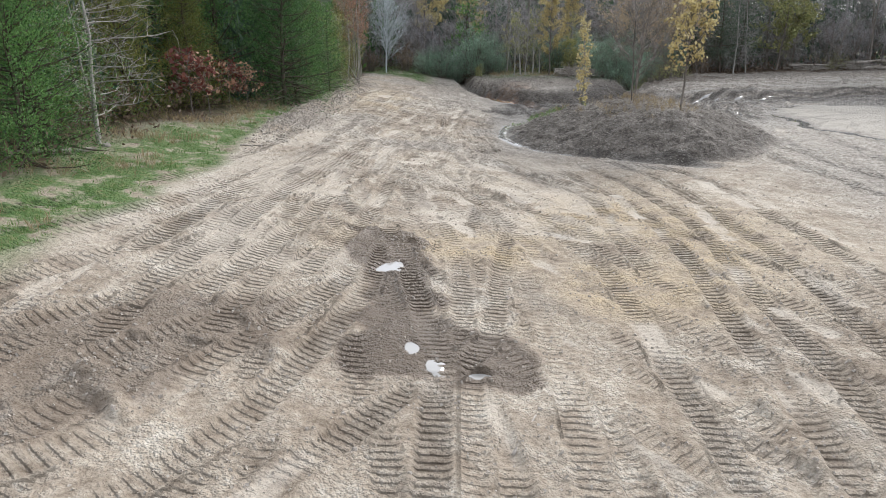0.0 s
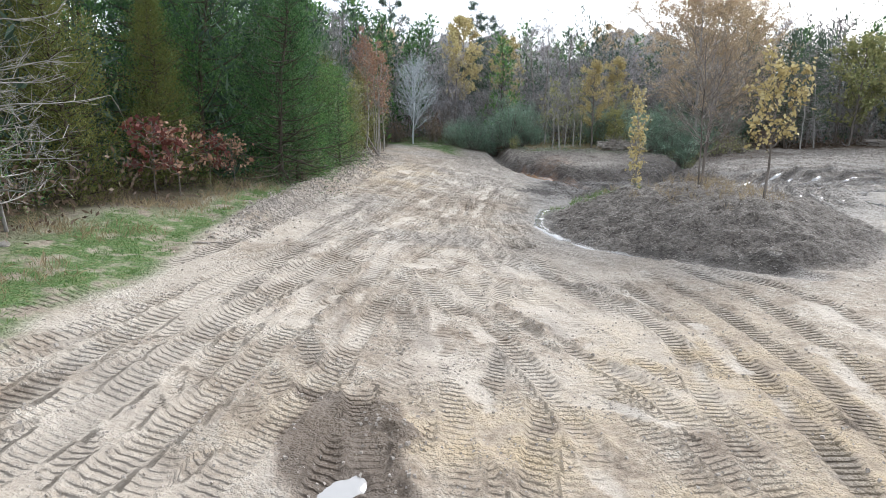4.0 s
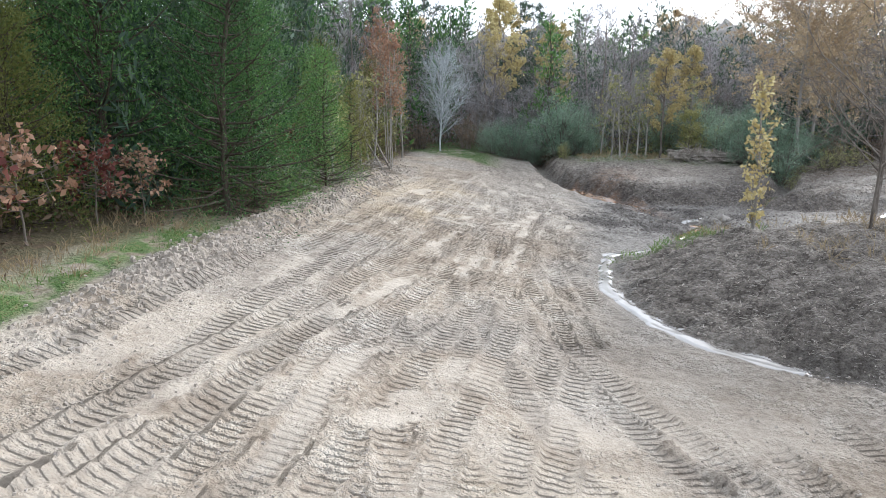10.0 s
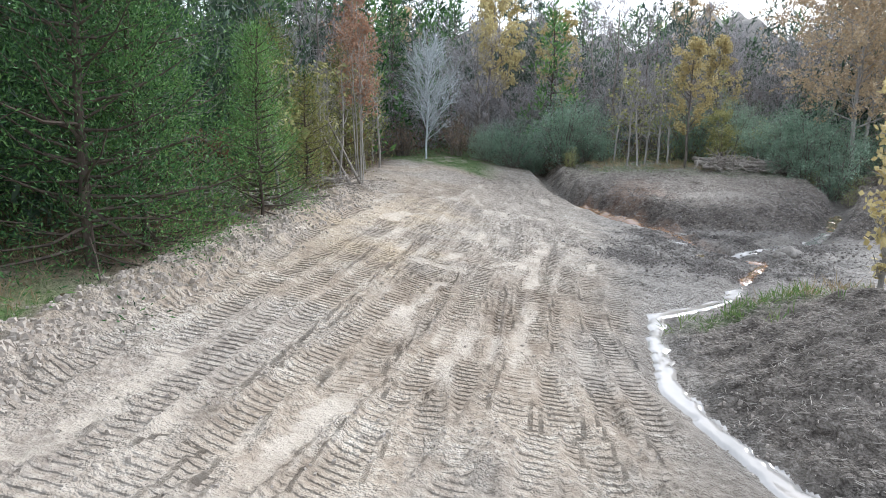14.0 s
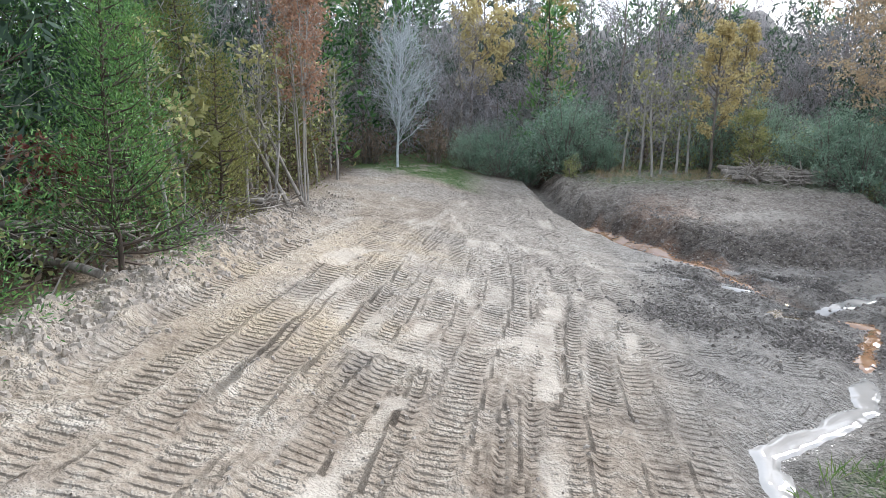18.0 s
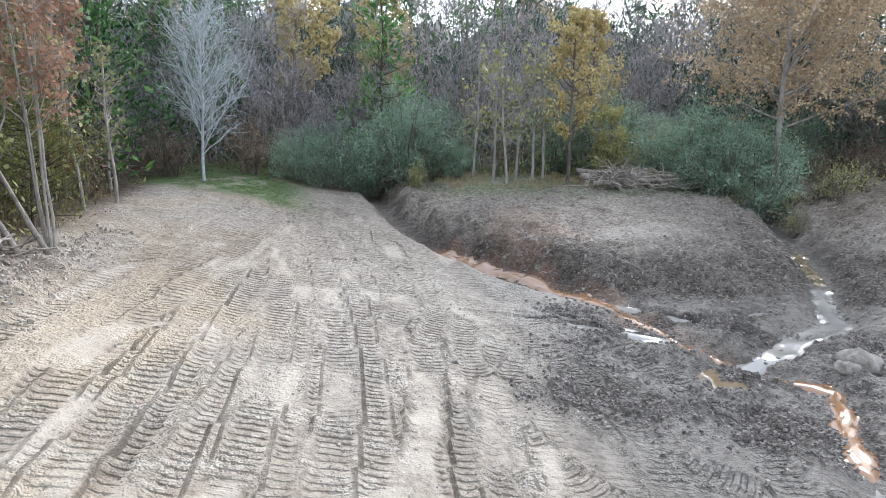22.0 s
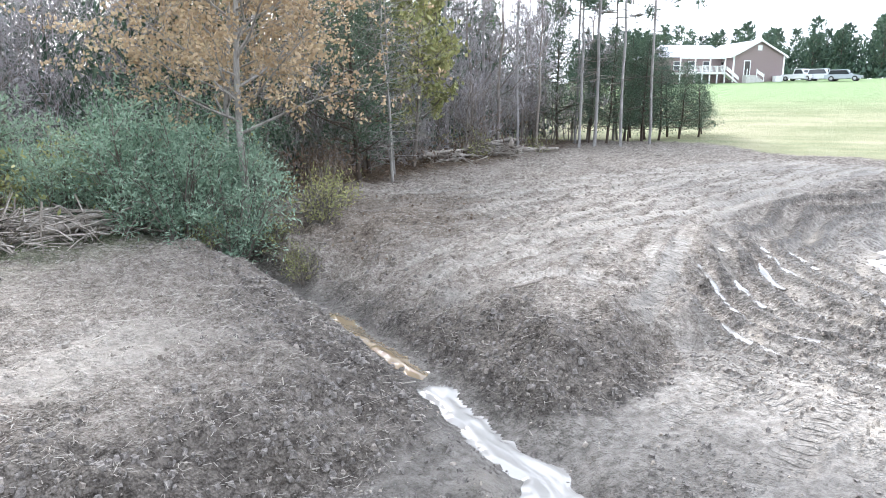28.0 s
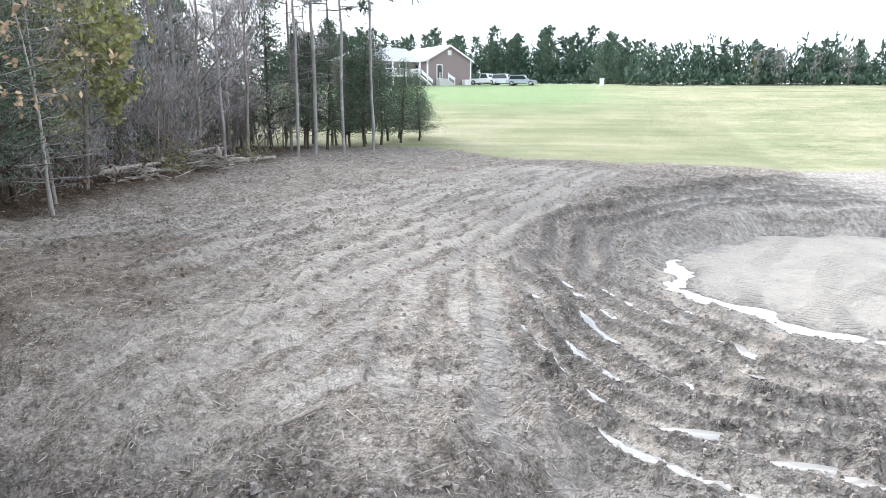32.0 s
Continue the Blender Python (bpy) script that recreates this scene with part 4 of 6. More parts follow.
def heights(x, y):
    """The same for whole arrays."""
    i, j = np.clip(np.searchsorted(XS, x), 1, len(XS) - 1), np.clip(np.searchsorted(YS, y), 1, len(YS) - 1)
    fx, fy = (x - XS[i - 1]) / (XS[i] - XS[i - 1]), (y - YS[j - 1]) / (YS[j] - YS[j - 1])
    return (Z[j - 1, i - 1] * (1 - fx) + Z[j - 1, i] * fx) * (1 - fy) + (Z[j, i - 1] * (1 - fx) + Z[j, i] * fx) * fy


def grid_at(field):
    return lambda x, y: field[np.clip(np.searchsorted(YS, y), 0, len(YS) - 1), np.clip(np.searchsorted(XS, x), 0, len(XS) - 1)]

# ---- builders ----


def mesh_of(name, verts, faces, material, smooth=False):
    """A mesh from arrays of corners and four-cornered faces."""
    me = bpy.data.meshes.new(name)
    v, f = np.asarray(verts, np.float32), np.asarray(faces, np.int32)
    me.vertices.add(len(v))
    me.vertices.foreach_set("co", v.ravel())
    me.loops.add(f.size)
    me.loops.foreach_set("vertex_index", f.ravel())
    me.polygons.add(len(f))
    me.polygons.foreach_set("loop_start", np.arange(0, f.size, f.shape[1], dtype=np.int32))
    me.polygons.foreach_set("use_smooth", np.full(len(f), smooth))
    me.update(calc_edges=True)
    me.materials.append(material)
    return me


def under(ob, parent):
    ob.parent = parent
    return ob


def part(name, bm, material, parent, label=""):
    me = bpy.data.meshes.new(name)
    bm.normal_update()
    bm.to_mesh(me)
    bm.free()
    me.materials.append(material)
    ob = under(new(name, me), parent)
    return tagged(ob, label) if label else ob


def tube(path, radii, sides=6):
    p, r = np.asarray(path, float), np.asarray(radii, float)
    t = np.gradient(p, axis=0)
    t /= np.linalg.norm(t, axis=1)[:, None] + 1e-9
    ref = np.where(np.abs(t[:, 2:3]) > 0.9, np.array([[1.0, 0, 0]]), np.array([[0, 0, 1.0]]))
    a = np.cross(t, ref)
    a /= np.linalg.norm(a, axis=1)[:, None] + 1e-9
    b = np.cross(t, a)
    ang = np.linspace(0, 2 * np.pi, sides, endpoint=False)
    ring = p[:, None] + r[:, None, None] * (a[:, None] * np.cos(ang)[None, :, None] + b[:, None] * np.sin(ang)[None, :, None])
    n = len(p)
    i = np.arange(n - 1)[:, None] * sides
    k = np.arange(sides)[None]
    k2 = (k + 1) % sides
    f = np.stack([i + k, i + k2, i + sides + k2, i + sides + k], -1).reshape(-1, 4)
    return ring.reshape(-1, 3), f


class Pile:
    """Gathers pieces of one mesh."""

    def __init__(self):
        self.v, self.f, self.n = [], [], 0

    def add(self, v, f):
        self.v.append(v)
        self.f.append(np.asarray(f) + self.n)
        self.n += len(v)
        return self

    def tube(self, path, radii, sides=5):
        return self.add(*tube(path, radii, sides))

    def leaves(self, at, way, length, width, rs, droop=0.0):
        """Leaf blades: a base, two sides and a tip each."""
        n = len(at)
        if not n:
            return self
        way = way / (np.linalg.norm(way, axis=1)[:, None] + 1e-9)
        side = np.cross(way, rs.normal(size=(n, 3)))
        side /= np.linalg.norm(side, axis=1)[:, None] + 1e-9
        ln = length * rs.uniform(0.6, 1.3, (n, 1))
        wd = width * rs.uniform(0.7, 1.3, (n, 1))
        tip = at + way * ln - np.array([[0, 0, droop]]) * ln
        mid = at + way * ln * 0.5
        v = np.stack([at, mid + side * wd / 2, tip, mid - side * wd / 2], 1).reshape(-1, 3)
        return self.add(v, np.arange(4 * n).reshape(n, 4))

    def mesh(self, name, material, smooth=False):
        return mesh_of(name, np.concatenate(self.v), np.concatenate(self.f), material, smooth)


def bend(a, b, n, rs, wob=0.05, sag=0.0):
    """A crooked line of n points from a to b."""
    a, b = np.asarray(a, float), np.asarray(b, float)
    t = np.linspace(0, 1, n)[:, None]
    ln = np.linalg.norm(b - a)
    off = np.cumsum(rs.normal(size=(n, 3)) * wob * ln / n, 0)
    off -= off[0]
    p = a + (b - a) * t + off
    p[:, 2] += sag * ln * (np.sin(np.pi * t[:, 0]))
    return p


def upward(az, el):
    return np.array([math.cos(az) * math.cos(el), math.sin(az) * math.cos(el), math.sin(el)])


GROUPS = {"cedar_tree": "cedars of the wood", "pine_tree": "pines of the wood", "broadleaf_tree": "leaf-shedding trees of the wood", "sapling": "saplings along the wood", "shrub": "evergreen shrubs along the wood", "thicket": "thickets of the wood", "oak_sapling": "oak saplings", "brush_pile": "brush piles"}


def thing(name, label, category, group="", kind=""):
    group = group or GROUPS.get(name, "")
    return tagged(new(name), label, category, group, kind)


def conifer(label, seed, h=8.0, r=1.7, low=0.02, n=150, sprays=270, leaf="cedar", name="cedar_tree", slim=0.27, shape=0.65, size=0.095, clumps=7):
    """A cedar: one stem and dense rising sprays almost to the ground."""
    rs = np.random.RandomState(seed)
    ob = thing(name, label, "tree")
    stem = bend((0, 0, -0.1), (rs.normal() * 0.2, rs.normal() * 0.2, h), 10, rs, 0.06)
    under(new("trunk", Pile().tube(stem, np.linspace(0.011 * h, 0.015, 10), 8).mesh("trunk", BARK_CEDAR, True)), ob)
    limbs, crown = Pile(), Pile()
    lump = rs.uniform(0.55, 1.25, 9)
    for k in range(n):
        z = low + (0.985 - low) * (k + rs.rand()) / n
        az = k * 2.4 + rs.normal() * 0.4
        ln = r * (1 - z) ** shape * (0.45 + 0.55 * min(1, (z - low) / 0.14 + 0.65)) * lump[int(az * 1.3) % 9] * rs.uniform(0.7, 1.2) + 0.15
        base = stem[min(9, int(z * 9))] * (1 - (z * 9) % 1) + stem[min(9, int(z * 9) + 1)] * ((z * 9) % 1)
        tip = base + upward(az, rs.uniform(0.1, 0.75) - 0.5 * max(0.0, 1 - z / 0.22)) * ln
        path = bend(base, tip, 4, rs, 0.1, -0.06)
        limbs.tube(path, np.linspace(0.012 + 0.012 * ln, 0.004, 4), 4)
        m = int(sprays * (0.4 + 0.6 * ln / r))
        if clumps:
            hub = rs.uniform(0.25, 1.0, clumps) ** 0.8
            mid = base + (tip - base) * hub[:, None] + rs.normal(size=(clumps, 3)) * (0.06 + 0.13 * ln)
            pick = rs.randint(0, clumps, m)
            at = mid[pick] + rs.normal(size=(m, 3)) * (0.10 + 0.035 * ln)
            way = (at - mid[pick]) * 4 + (tip - base) / ln * 0.5 + rs.normal(size=(m, 3)) * 0.3 + np.array([0, 0, 0.45])
        else:
            t = rs.uniform(0.12, 1.0, m) ** 0.7
            at = base + (tip - base) * t[:, None] + rs.normal(size=(m, 3)) * (0.09 + 0.10 * ln * (1 - 0.5 * t))[:, None]
            way = (tip - base) / ln + rs.normal(size=(m, 3)) * 0.55 + np.array([0, 0, 0.45])
        crown.leaves(at, way, size, size * slim, rs)
    tagged(under(new("branchwork", limbs.mesh("branchwork", BARK_CEDAR)), ob), kind="stuff")
    under(new("crown", crown.mesh("crown", LEAF[leaf])), ob)
    return ob


def pine(label, seed, h=15.0, clear=0.5, n=34, r=2.2, stubs=16):
    """A tall pine: a bare stem with dead stubs and tufted limbs on top."""
    rs = np.random.RandomState(seed)
    ob = thing("pine_tree", label, "tree")
    stem = bend((0, 0, -0.1), (rs.normal() * 0.4, rs.normal() * 0.4, h), 12, rs, 0.03)
    under(new("trunk", Pile().tube(stem, np.linspace(0.0055 * h, 0.03, 12), 8).mesh("trunk", BARK_GREY, True)), ob)
    limbs, crown = Pile(), Pile()
    for k in range(stubs):
        z = rs.uniform(0.12, clear)
        base = stem[int(z * 11)] + (stem[int(z * 11) + 1] - stem[int(z * 11)]) * ((z * 11) % 1)
        limbs.tube(bend(base, base + upward(rs.uniform(0, 6.28), rs.uniform(-0.2, 0.3)) * rs.uniform(0.5, 1.6), 4, rs, 0.2), np.linspace(0.022, 0.006, 4), 4)
    for k in range(n):
        z = clear + (0.98 - clear) * (k + rs.rand()) / n
        q = z * 11
        base = stem[int(q)] + (stem[min(11, int(q) + 1)] - stem[int(q)]) * (q % 1)
        ln = r * (1.15 - z) / (1.15 - clear) * rs.uniform(0.6, 1.2) + 0.4
        tip = base + upward(k * 2.4 + rs.normal() * 0.5, rs.uniform(0.0, 0.6)) * ln
        path = bend(base, tip, 5, rs, 0.15)
        limbs.tube(path, np.linspace(0.04, 0.012, 5), 4)
        for j in range(7):
            c = base + (tip - base) * rs.uniform(0.35, 1.05) + rs.normal(size=3) * 0.22
            limbs.tube(np.stack([base + (tip - base) * 0.4, c]), [0.012, 0.006], 3)
            way = rs.normal(size=(26, 3)) + (tip - base) / ln * 0.8 + np.array([0, 0, 0.5])
            crown.leaves(c + rs.normal(size=(26, 3)) * 0.1, way, 0.36, 0.07, rs)
    tagged(under(new("branchwork", limbs.mesh("branchwork", BARK)), ob), kind="stuff")
    under(new("crown", crown.mesh("crown", LEAF["pine"])), ob)
    return ob


def broadleaf(label, seed, h=7.0, r=1.8, leaf="yellow", leaves=1500, bark=BARK, stems=1, limbs_n=18, twigs=7, fork=0.3, size=0.13, rise=0.8, name="broadleaf_tree", girth=0.012, fine=0.5, lean=0.05, slim=0.7, limb=1.0, hang=-0.4, spread=0.22):
    """A leaf-shedding tree: stems, rising limbs, twigs, and as many leaves as it still holds."""
    rs = np.random.RandomState(seed)
    ob = thing(name, label, "tree")
    wood, limbs, crown, tips = Pile(), Pile(), Pile(), []
    for s in range(stems):
        az = rs.uniform(0, 6.28)
        top = upward(az, math.pi / 2 - (spread if stems > 1 else lean)) * h * (rs.uniform(0.75, 1.0) if s else 1.0)
        foot = np.array([math.cos(az), math.sin(az), 0]) * (0.16 if stems > 1 else 0.0) + np.array([0, 0, -0.1])
        stem = bend(foot, top, 9, rs, 0.06)
        if s == 0:
            wood_path = stem
        (wood if s == 0 else limbs).tube(stem, np.linspace(girth * h * (1 if stems == 1 else 0.75), 0.012, 9), 7)
        for k in range(limbs_n // stems + 1):
            z = fork + (0.97 - fork) * (k + rs.rand()) / (limbs_n // stems + 1)
            q = z * 8
            base = stem[int(q)] + (stem[min(8, int(q) + 1)] - stem[int(q)]) * (q % 1)
            ln = r * (0.35 + 0.9 * math.sin(math.pi * min(1, (z - fork) / (1 - fork) * 0.75 + 0.25))) * rs.uniform(0.6, 1.15)
            tip = base + upward(k * 2.4 + rs.normal() * 0.6, rise * rs.uniform(0.6, 1.3)) * ln
            path = bend(base, tip, 5, rs, 0.16, -0.04)
            limbs.tube(path, np.linspace(0.010 + limb * (girth * 0.35 * h * (1 - z) + 0.004), 0.007, 5), 4)
            for j in range(twigs):
                w = rs.uniform(0.25, 1.0)
                a = path[int(w * 3.99)] * (1 - (w * 4) % 1) + path[min(4, int(w * 3.99) + 1)] * ((w * 4) % 1)
                d = (tip - base) / ln * 0.7 + rs.normal(size=3) * 0.55 + np.array([0, 0, 0.25])
                e = a + d / np.linalg.norm(d) * ln * fine * rs.uniform(0.5, 1.0)
                limbs.tube(bend(a, e, 3, rs, 0.2), (0.009, 0.007, 0.004), 3)
                tips.append((a, e))
                for i in range(2):
                    b = a + (e - a) * rs.uniform(0.3, 0.9)
                    g = b + (d / np.linalg.norm(d) + rs.normal(size=3) * 0.6) * ln * fine * 0.4
                    limbs.tube(np.stack([b, g]), (0.006, 0.003), 3)
                    tips.append((b, g))
    under(new("trunk", wood.mesh("trunk", bark, True)), ob)
    tagged(under(new("branchwork", limbs.mesh("branchwork", bark)), ob), kind="stuff")
    if leaves:
        t = np.array(tips)
        k = rs.randint(0, len(t), leaves)
        at = t[k, 0] + (t[k, 1] - t[k, 0]) * rs.uniform(0.2, 1.1, (leaves, 1)) + rs.normal(size=(leaves, 3)) * 0.06
        crown.leaves(at, rs.normal(size=(leaves, 3)) + np.array([0, 0, hang]), size, size * slim, rs)
        under(new("crown", crown.mesh("crown", LEAF[leaf])), ob)
    return ob


def shrub(label, seed, h=3.2, r=1.8, leaf="shrub", leaves=5200, size=0.10, name="shrub", stems=16):
    """A bush of many stems with its leaves in uneven clumps."""
    rs = np.random.RandomState(seed)
    ob = thing(name, label, "shrub")
    wood, crown = Pile(), Pile()
    per = max(1, leaves // (stems * 8))
    for k in range(stems):
        az = k * 2.4 + rs.normal() * 0.3
        tip = upward(az, rs.uniform(0.5, 1.45)) * np.array([r, r, h]) * rs.uniform(0.75, 1.08)
        path = bend((math.cos(az) * 0.2, math.sin(az) * 0.2, -0.1), tip, 5, rs, 0.12, 0.06)
        wood.tube(path, np.linspace(0.035, 0.008, 5), 4)
        for j in range(8):
            c = path[1 + j % 4] + rs.normal(size=3) * np.array([0.32, 0.32, 0.26]) * (0.4 + r / 3)
            wood.tube(np.stack([path[max(0, j % 4)], c]), (0.014, 0.005), 3)
            at = c + rs.normal(size=(per, 3)) * np.array([0.17, 0.17, 0.14]) * (0.35 + r / 3.2)
            way = at - c + rs.normal(size=(per, 3)) * 0.25 + np.array([0, 0, 0.1])
            keep = at[:, 2] > 0.05
            crown.leaves(at[keep], way[keep], size * 1.35, size * 0.36, rs)
    tagged(under(new("branchwork", wood.mesh("branchwork", BARK)), ob), kind="stuff")
    under(new("crown", crown.mesh("crown", LEAF[leaf])), ob)
    return ob


def plant(ob, x, y, s=1.0, turn=0.0, tall=1.0, sink=0.03):
    """Stand a thing on the ground."""
    ob.location, ob.rotation_euler, ob.scale = (x, y, height(x, y) - sink), (0, 0, turn), (s, s, s * tall)
    return ob


USED = set()


def stand(kind, x, y, s=1.0, turn=None, tall=1.0, rnd=random.Random(11)):
    """One more of a kind: the first is the built one itself, the rest are copies."""
    turn = rnd.uniform(0, 6.28) if turn is None else turn
    if kind.name in USED:
        kind = copy_thing(kind, pose(x, y, 0))
    else:
        USED.add(kind.name)
    return plant(kind, x, y, s, turn, tall)


# ---- trees ----
CEDARS = [conifer("dense dark green cedar with foliage down to the grass", 100 + k, 8.5 + k % 3, 2.3 + 0.25 * (k % 2)) for k in range(4)]
OLIVES = [conifer("yellowish olive-green cedar at the wood's edge", 120 + k, 7.5, 2.0, leaf="olive", shape=0.8) for k in range(2)]
EDGE_CEDARS = [conifer("dark green cedar with bare lower stem by the field", 115 + k, 8.8, 2.2, 0.12, 100, 120, "pine", size=0.15, slim=0.26, clumps=5) for k in range(2)]
BACK_CEDARS = [conifer("dark green cedar standing deep in the wood", 110 + k, 9.0, 2.2, 0.04, 54, 28, size=0.34, slim=0.36, clumps=3) for k in range(2)]
FAR_CEDARS = [conifer("distant dark green cedar past the field", 112 + k, 8.0, 2.6, 0.02, 46, 36, "pine", size=0.5, slim=0.4, clumps=0) for k in range(2)]
YOUNG = [conifer("thin young cedar with an open grey-green crown", 130 + k, 4.6, 1.2, 0.08, 80, 130, ("cedar", "olive")[k], size=0.085, slim=0.25, clumps=6) for k in range(2)]
PINES = [pine("tall pine with a bare grey stem and tufted top", 140 + k, 14 + 2 * k, 0.5 + 0.06 * k, 24, 2.2, 22) for k in range(2)]
BACK_PINES = [pine("dark pine rising over the wood's canopy", 145 + k, 12.5, 0.3, 16, 2.6, 4) for k in range(2)]
BARE = [broadleaf("bare grey woodland tree with many fine twigs", 150 + k, 6.5 + k, 1.7, "twig", 900, BARK, 1, 12, 5, 0.15, size=0.5, hang=0.9, limb=0.7, slim=0.045) for k in range(3)]
THICKET = [broadleaf("tangle of bare purplish stems and twigs", 160 + k, 3.6, 1.5, "twig", 700, BARK, 4, 16, 5, 0.1, size=0.4, hang=0.9, limb=0.7, slim=0.045, name="thicket") for k in range(2)]
YELLOWS = [broadleaf("slim autumn tree with golden yellow leaves", 170 + k, 6.2, 1.0, "yellow", 3800, BARK, 1, 28, 5, 0.25, size=0.12) for k in range(2)]
TANS = [broadleaf("big autumn tree with tan and orange leaves", 180 + k, 10.5, 3.4, "tan", 20000, BARK_PALE, 1, 34, 9, 0.24, size=0.115, rise=0.6, girth=0.0105) for k in range(1)]
BACK_TANS = [broadleaf("autumn tree with thinning tan leaves behind the edge", 185, 9.5, 2.4, "tan", 3400, BARK, 1, 16, 6, 0.25, size=0.2)]
BACK_YELLOWS = [broadleaf("yellow autumn tree in the back of the wood", 175, 8.5, 1.5, "yellow", 2600, BARK, 1, 16, 6, 0.3, size=0.19)]
ORANGES = [broadleaf("slender clump of stems with rusty orange leaves", 190, 6.6, 0.85, "orange", 2600, BARK_PALE, 4, 34, 6, 0.40, size=0.11, rise=0.95, limb=0.4, girth=0.006, spread=0.09)]
GREENS = [broadleaf("tree with fading green and yellow leaves", 195, 6.5, 1.8, "green", 3200, BARK, 1, 20, 6, 0.15, size=0.2)]
SHRUBS = [shrub("rounded silvery green evergreen shrub", 200 + k, 3.3 + 0.3 * k, 1.9, leaves=9500, size=0.095, stems=22) for k in range(2)]
REDS = [broadleaf("small oak with dark red and orange leaves", 210 + k, 2.4, 0.85, ("red", "orange")[k], 300, BARK, 1, 14, 4, 0.35, size=0.18, rise=0.35, name="oak_sapling") for k in range(2)]
SAPLINGS = [broadleaf("thin leafless sapling with a few yellow leaves", 220 + k, 4.2, 0.6, "green", 130, BARK_PALE, 1, 16, 4, 0.25, size=0.14, rise=0.9, name="sapling") for k in range(2)]
DEADS = [broadleaf("dead grey cedar snag with bare curving branches", 250 + k, 8.0, 1.9, "brown", 0, BARK_PALE, 1, 44, 6, 0.10, rise=0.12, name="dead_tree", girth=0.009, fine=0.4, limb=0.35) for k in range(1)]

# on the mound
stand(broadleaf("leafless clump of grey stems with fine brown twigs", 230, 5.0, 1.8, "twig", 600, BARK, 4, 44, 9, 0.28, size=0.3, hang=0.9, limb=0.7, slim=0.03, rise=0.75, girth=0.009, spread=0.3, name="bare_clump_tree"), 7.8, 32.2, turn=0.4)
stand(broadleaf("slender tree with pale yellow-green leaves on the mound", 231, 4.3, 0.5, "yellow", 800, BARK_PALE, 1, 26, 4, 0.08, size=0.13, rise=1.0), 6.0, 34.8)
stand(broadleaf("small sycamore with brown and yellow leaves on the mound", 232, 4.3, 1.0, "yellow", 750, BARK, 1, 20, 5, 0.35, size=0.17), 9.2, 29.6)

# far edge of the clearing
stand(broadleaf("bare silvery blue-grey tree with upswept branches", 240, 5.6, 2.0, "brown", 0, BARK_BLUE, 1, 50, 11, 0.16, rise=1.0, fine=0.5, girth=0.011, limb=0.6), -6.0, 58.6)
for x, y, s in ((-2.9, 60.4, 0.62), (-1.5, 60.0, 0.8), (-0.3, 60.8, 0.72), (1.3, 60.2, 1.12), (2.4, 61.0, 0.98), (3.4, 60.2, 0.5), (10.6, 57.9, 0.68), (12.1, 55.6, 0.88), (13.2, 55.3, 1.0), (14.8, 56.4, 0.62), (12.6, 56.9, 1.15), (11.4, 56.6, 0.9), (10.2, 60.6, 1.0), (8.0, 61.5, 1.0), (17.4, 59.6, 0.9)):
    stand(SHRUBS[int(s * 100) % 2], x, y, s)
for x, y, s in ((7.2, 58.0, 1.0), (9.6, 62.5, 1.05)):
    stand(YELLOWS[int(y) % 2], x, y, s)
for x, y, s in ((-3.4, 66, 1.15), (0.8, 67, 1.0), (-2.4, 68, 1.2)):
    stand(BACK_YELLOWS[0], x, y, s)
stand(TANS[0], 14.0, 55.6, 1.0, 0.3)
stand(TANS[0], 15.4, 58.0, 0.95, 2.0)
stand(TANS[0], 17.6, 60.0, 0.95, 4.0)
stand(GREENS[0], 25.4, 58.3, 1.15)
stand(GREENS[0], 27.0, 59.3, 1.0)
stand(GREENS[0], 8.8, 58.2, 0.42)
stand(ORANGES[0], -6.7, 47.2, 1.0)
stand(ORANGES[0], -8.8, 53.5, 1.2)
for x, y in ((4.4, 58.2), (4.9, 58.0), (5.3, 58.4), (5.9, 58.2), (3.9, 59.6), (6.5, 58.9), (9.2, 60.5)):
    stand(SAPLINGS[int(x * 10) % 2], x, y, 1.15)

WEEDS = [shrub("low yellow-green weeds at the ditch's head", 206, 0.6, 0.55, "green", 700, 0.07, "weed_clump", 12)]
for x, y, s in ((15.0, 54.0, 1.2), (15.8, 54.6, 1.4), (16.8, 55.0, 1.3), (13.0, 52.6, 0.8), (33.8, 56.6, 1.1), (13.4, 53.4, 0.7), (13.9, 54.4, 0.9), (30.0, 58.2, 1.6), (12.4, 55.2, 1.0), (-7.9, 42.9, 1.3)):
    stand(WEEDS[0], x, y, s)

# west edge
for x, y, s, k in ((-11.9, 25.2, 1.0, 0), (-10.9, 28.6, 0.85, 1), (-13, 21.5, 1.1, 1), (-14, 26, 1.1, 0)):
    stand(OLIVES[k], x, y, s)
stand(DEADS[0], -10.4, 19.8, 1.0, 1.0)
stand(DEADS[0], -10.8, 20.7, 0.7, 3.4)
stand(DEADS[0], -9.3, 36.6, 0.95, 2.2)
for x, y, s in ((-8.2, 33.1, 1.0), (-8.0, 34.6, 0.9), (-9.7, 36.2, 0.85), (-10.8, 31.8, 1.1), (-12.3, 30.2, 1.05), (-12.6, 33.6, 1.15), (-11.8, 38.0, 1.0), (-13.5, 36.5, 1.1), (-10.4, 16.3, 0.8), (-10.5, 17.4, 0.85), (-11.9, 14.5, 0.9), (-13.0, 18.6, 1.0), (-15, 22, 1.15), (-10.6, 46.5, 0.85), (-11.4, 41.9, 1.05), (-11.8, 49, 1.0)):
    stand(CEDARS[int(s * 100 + y) % 4], x, y, s)
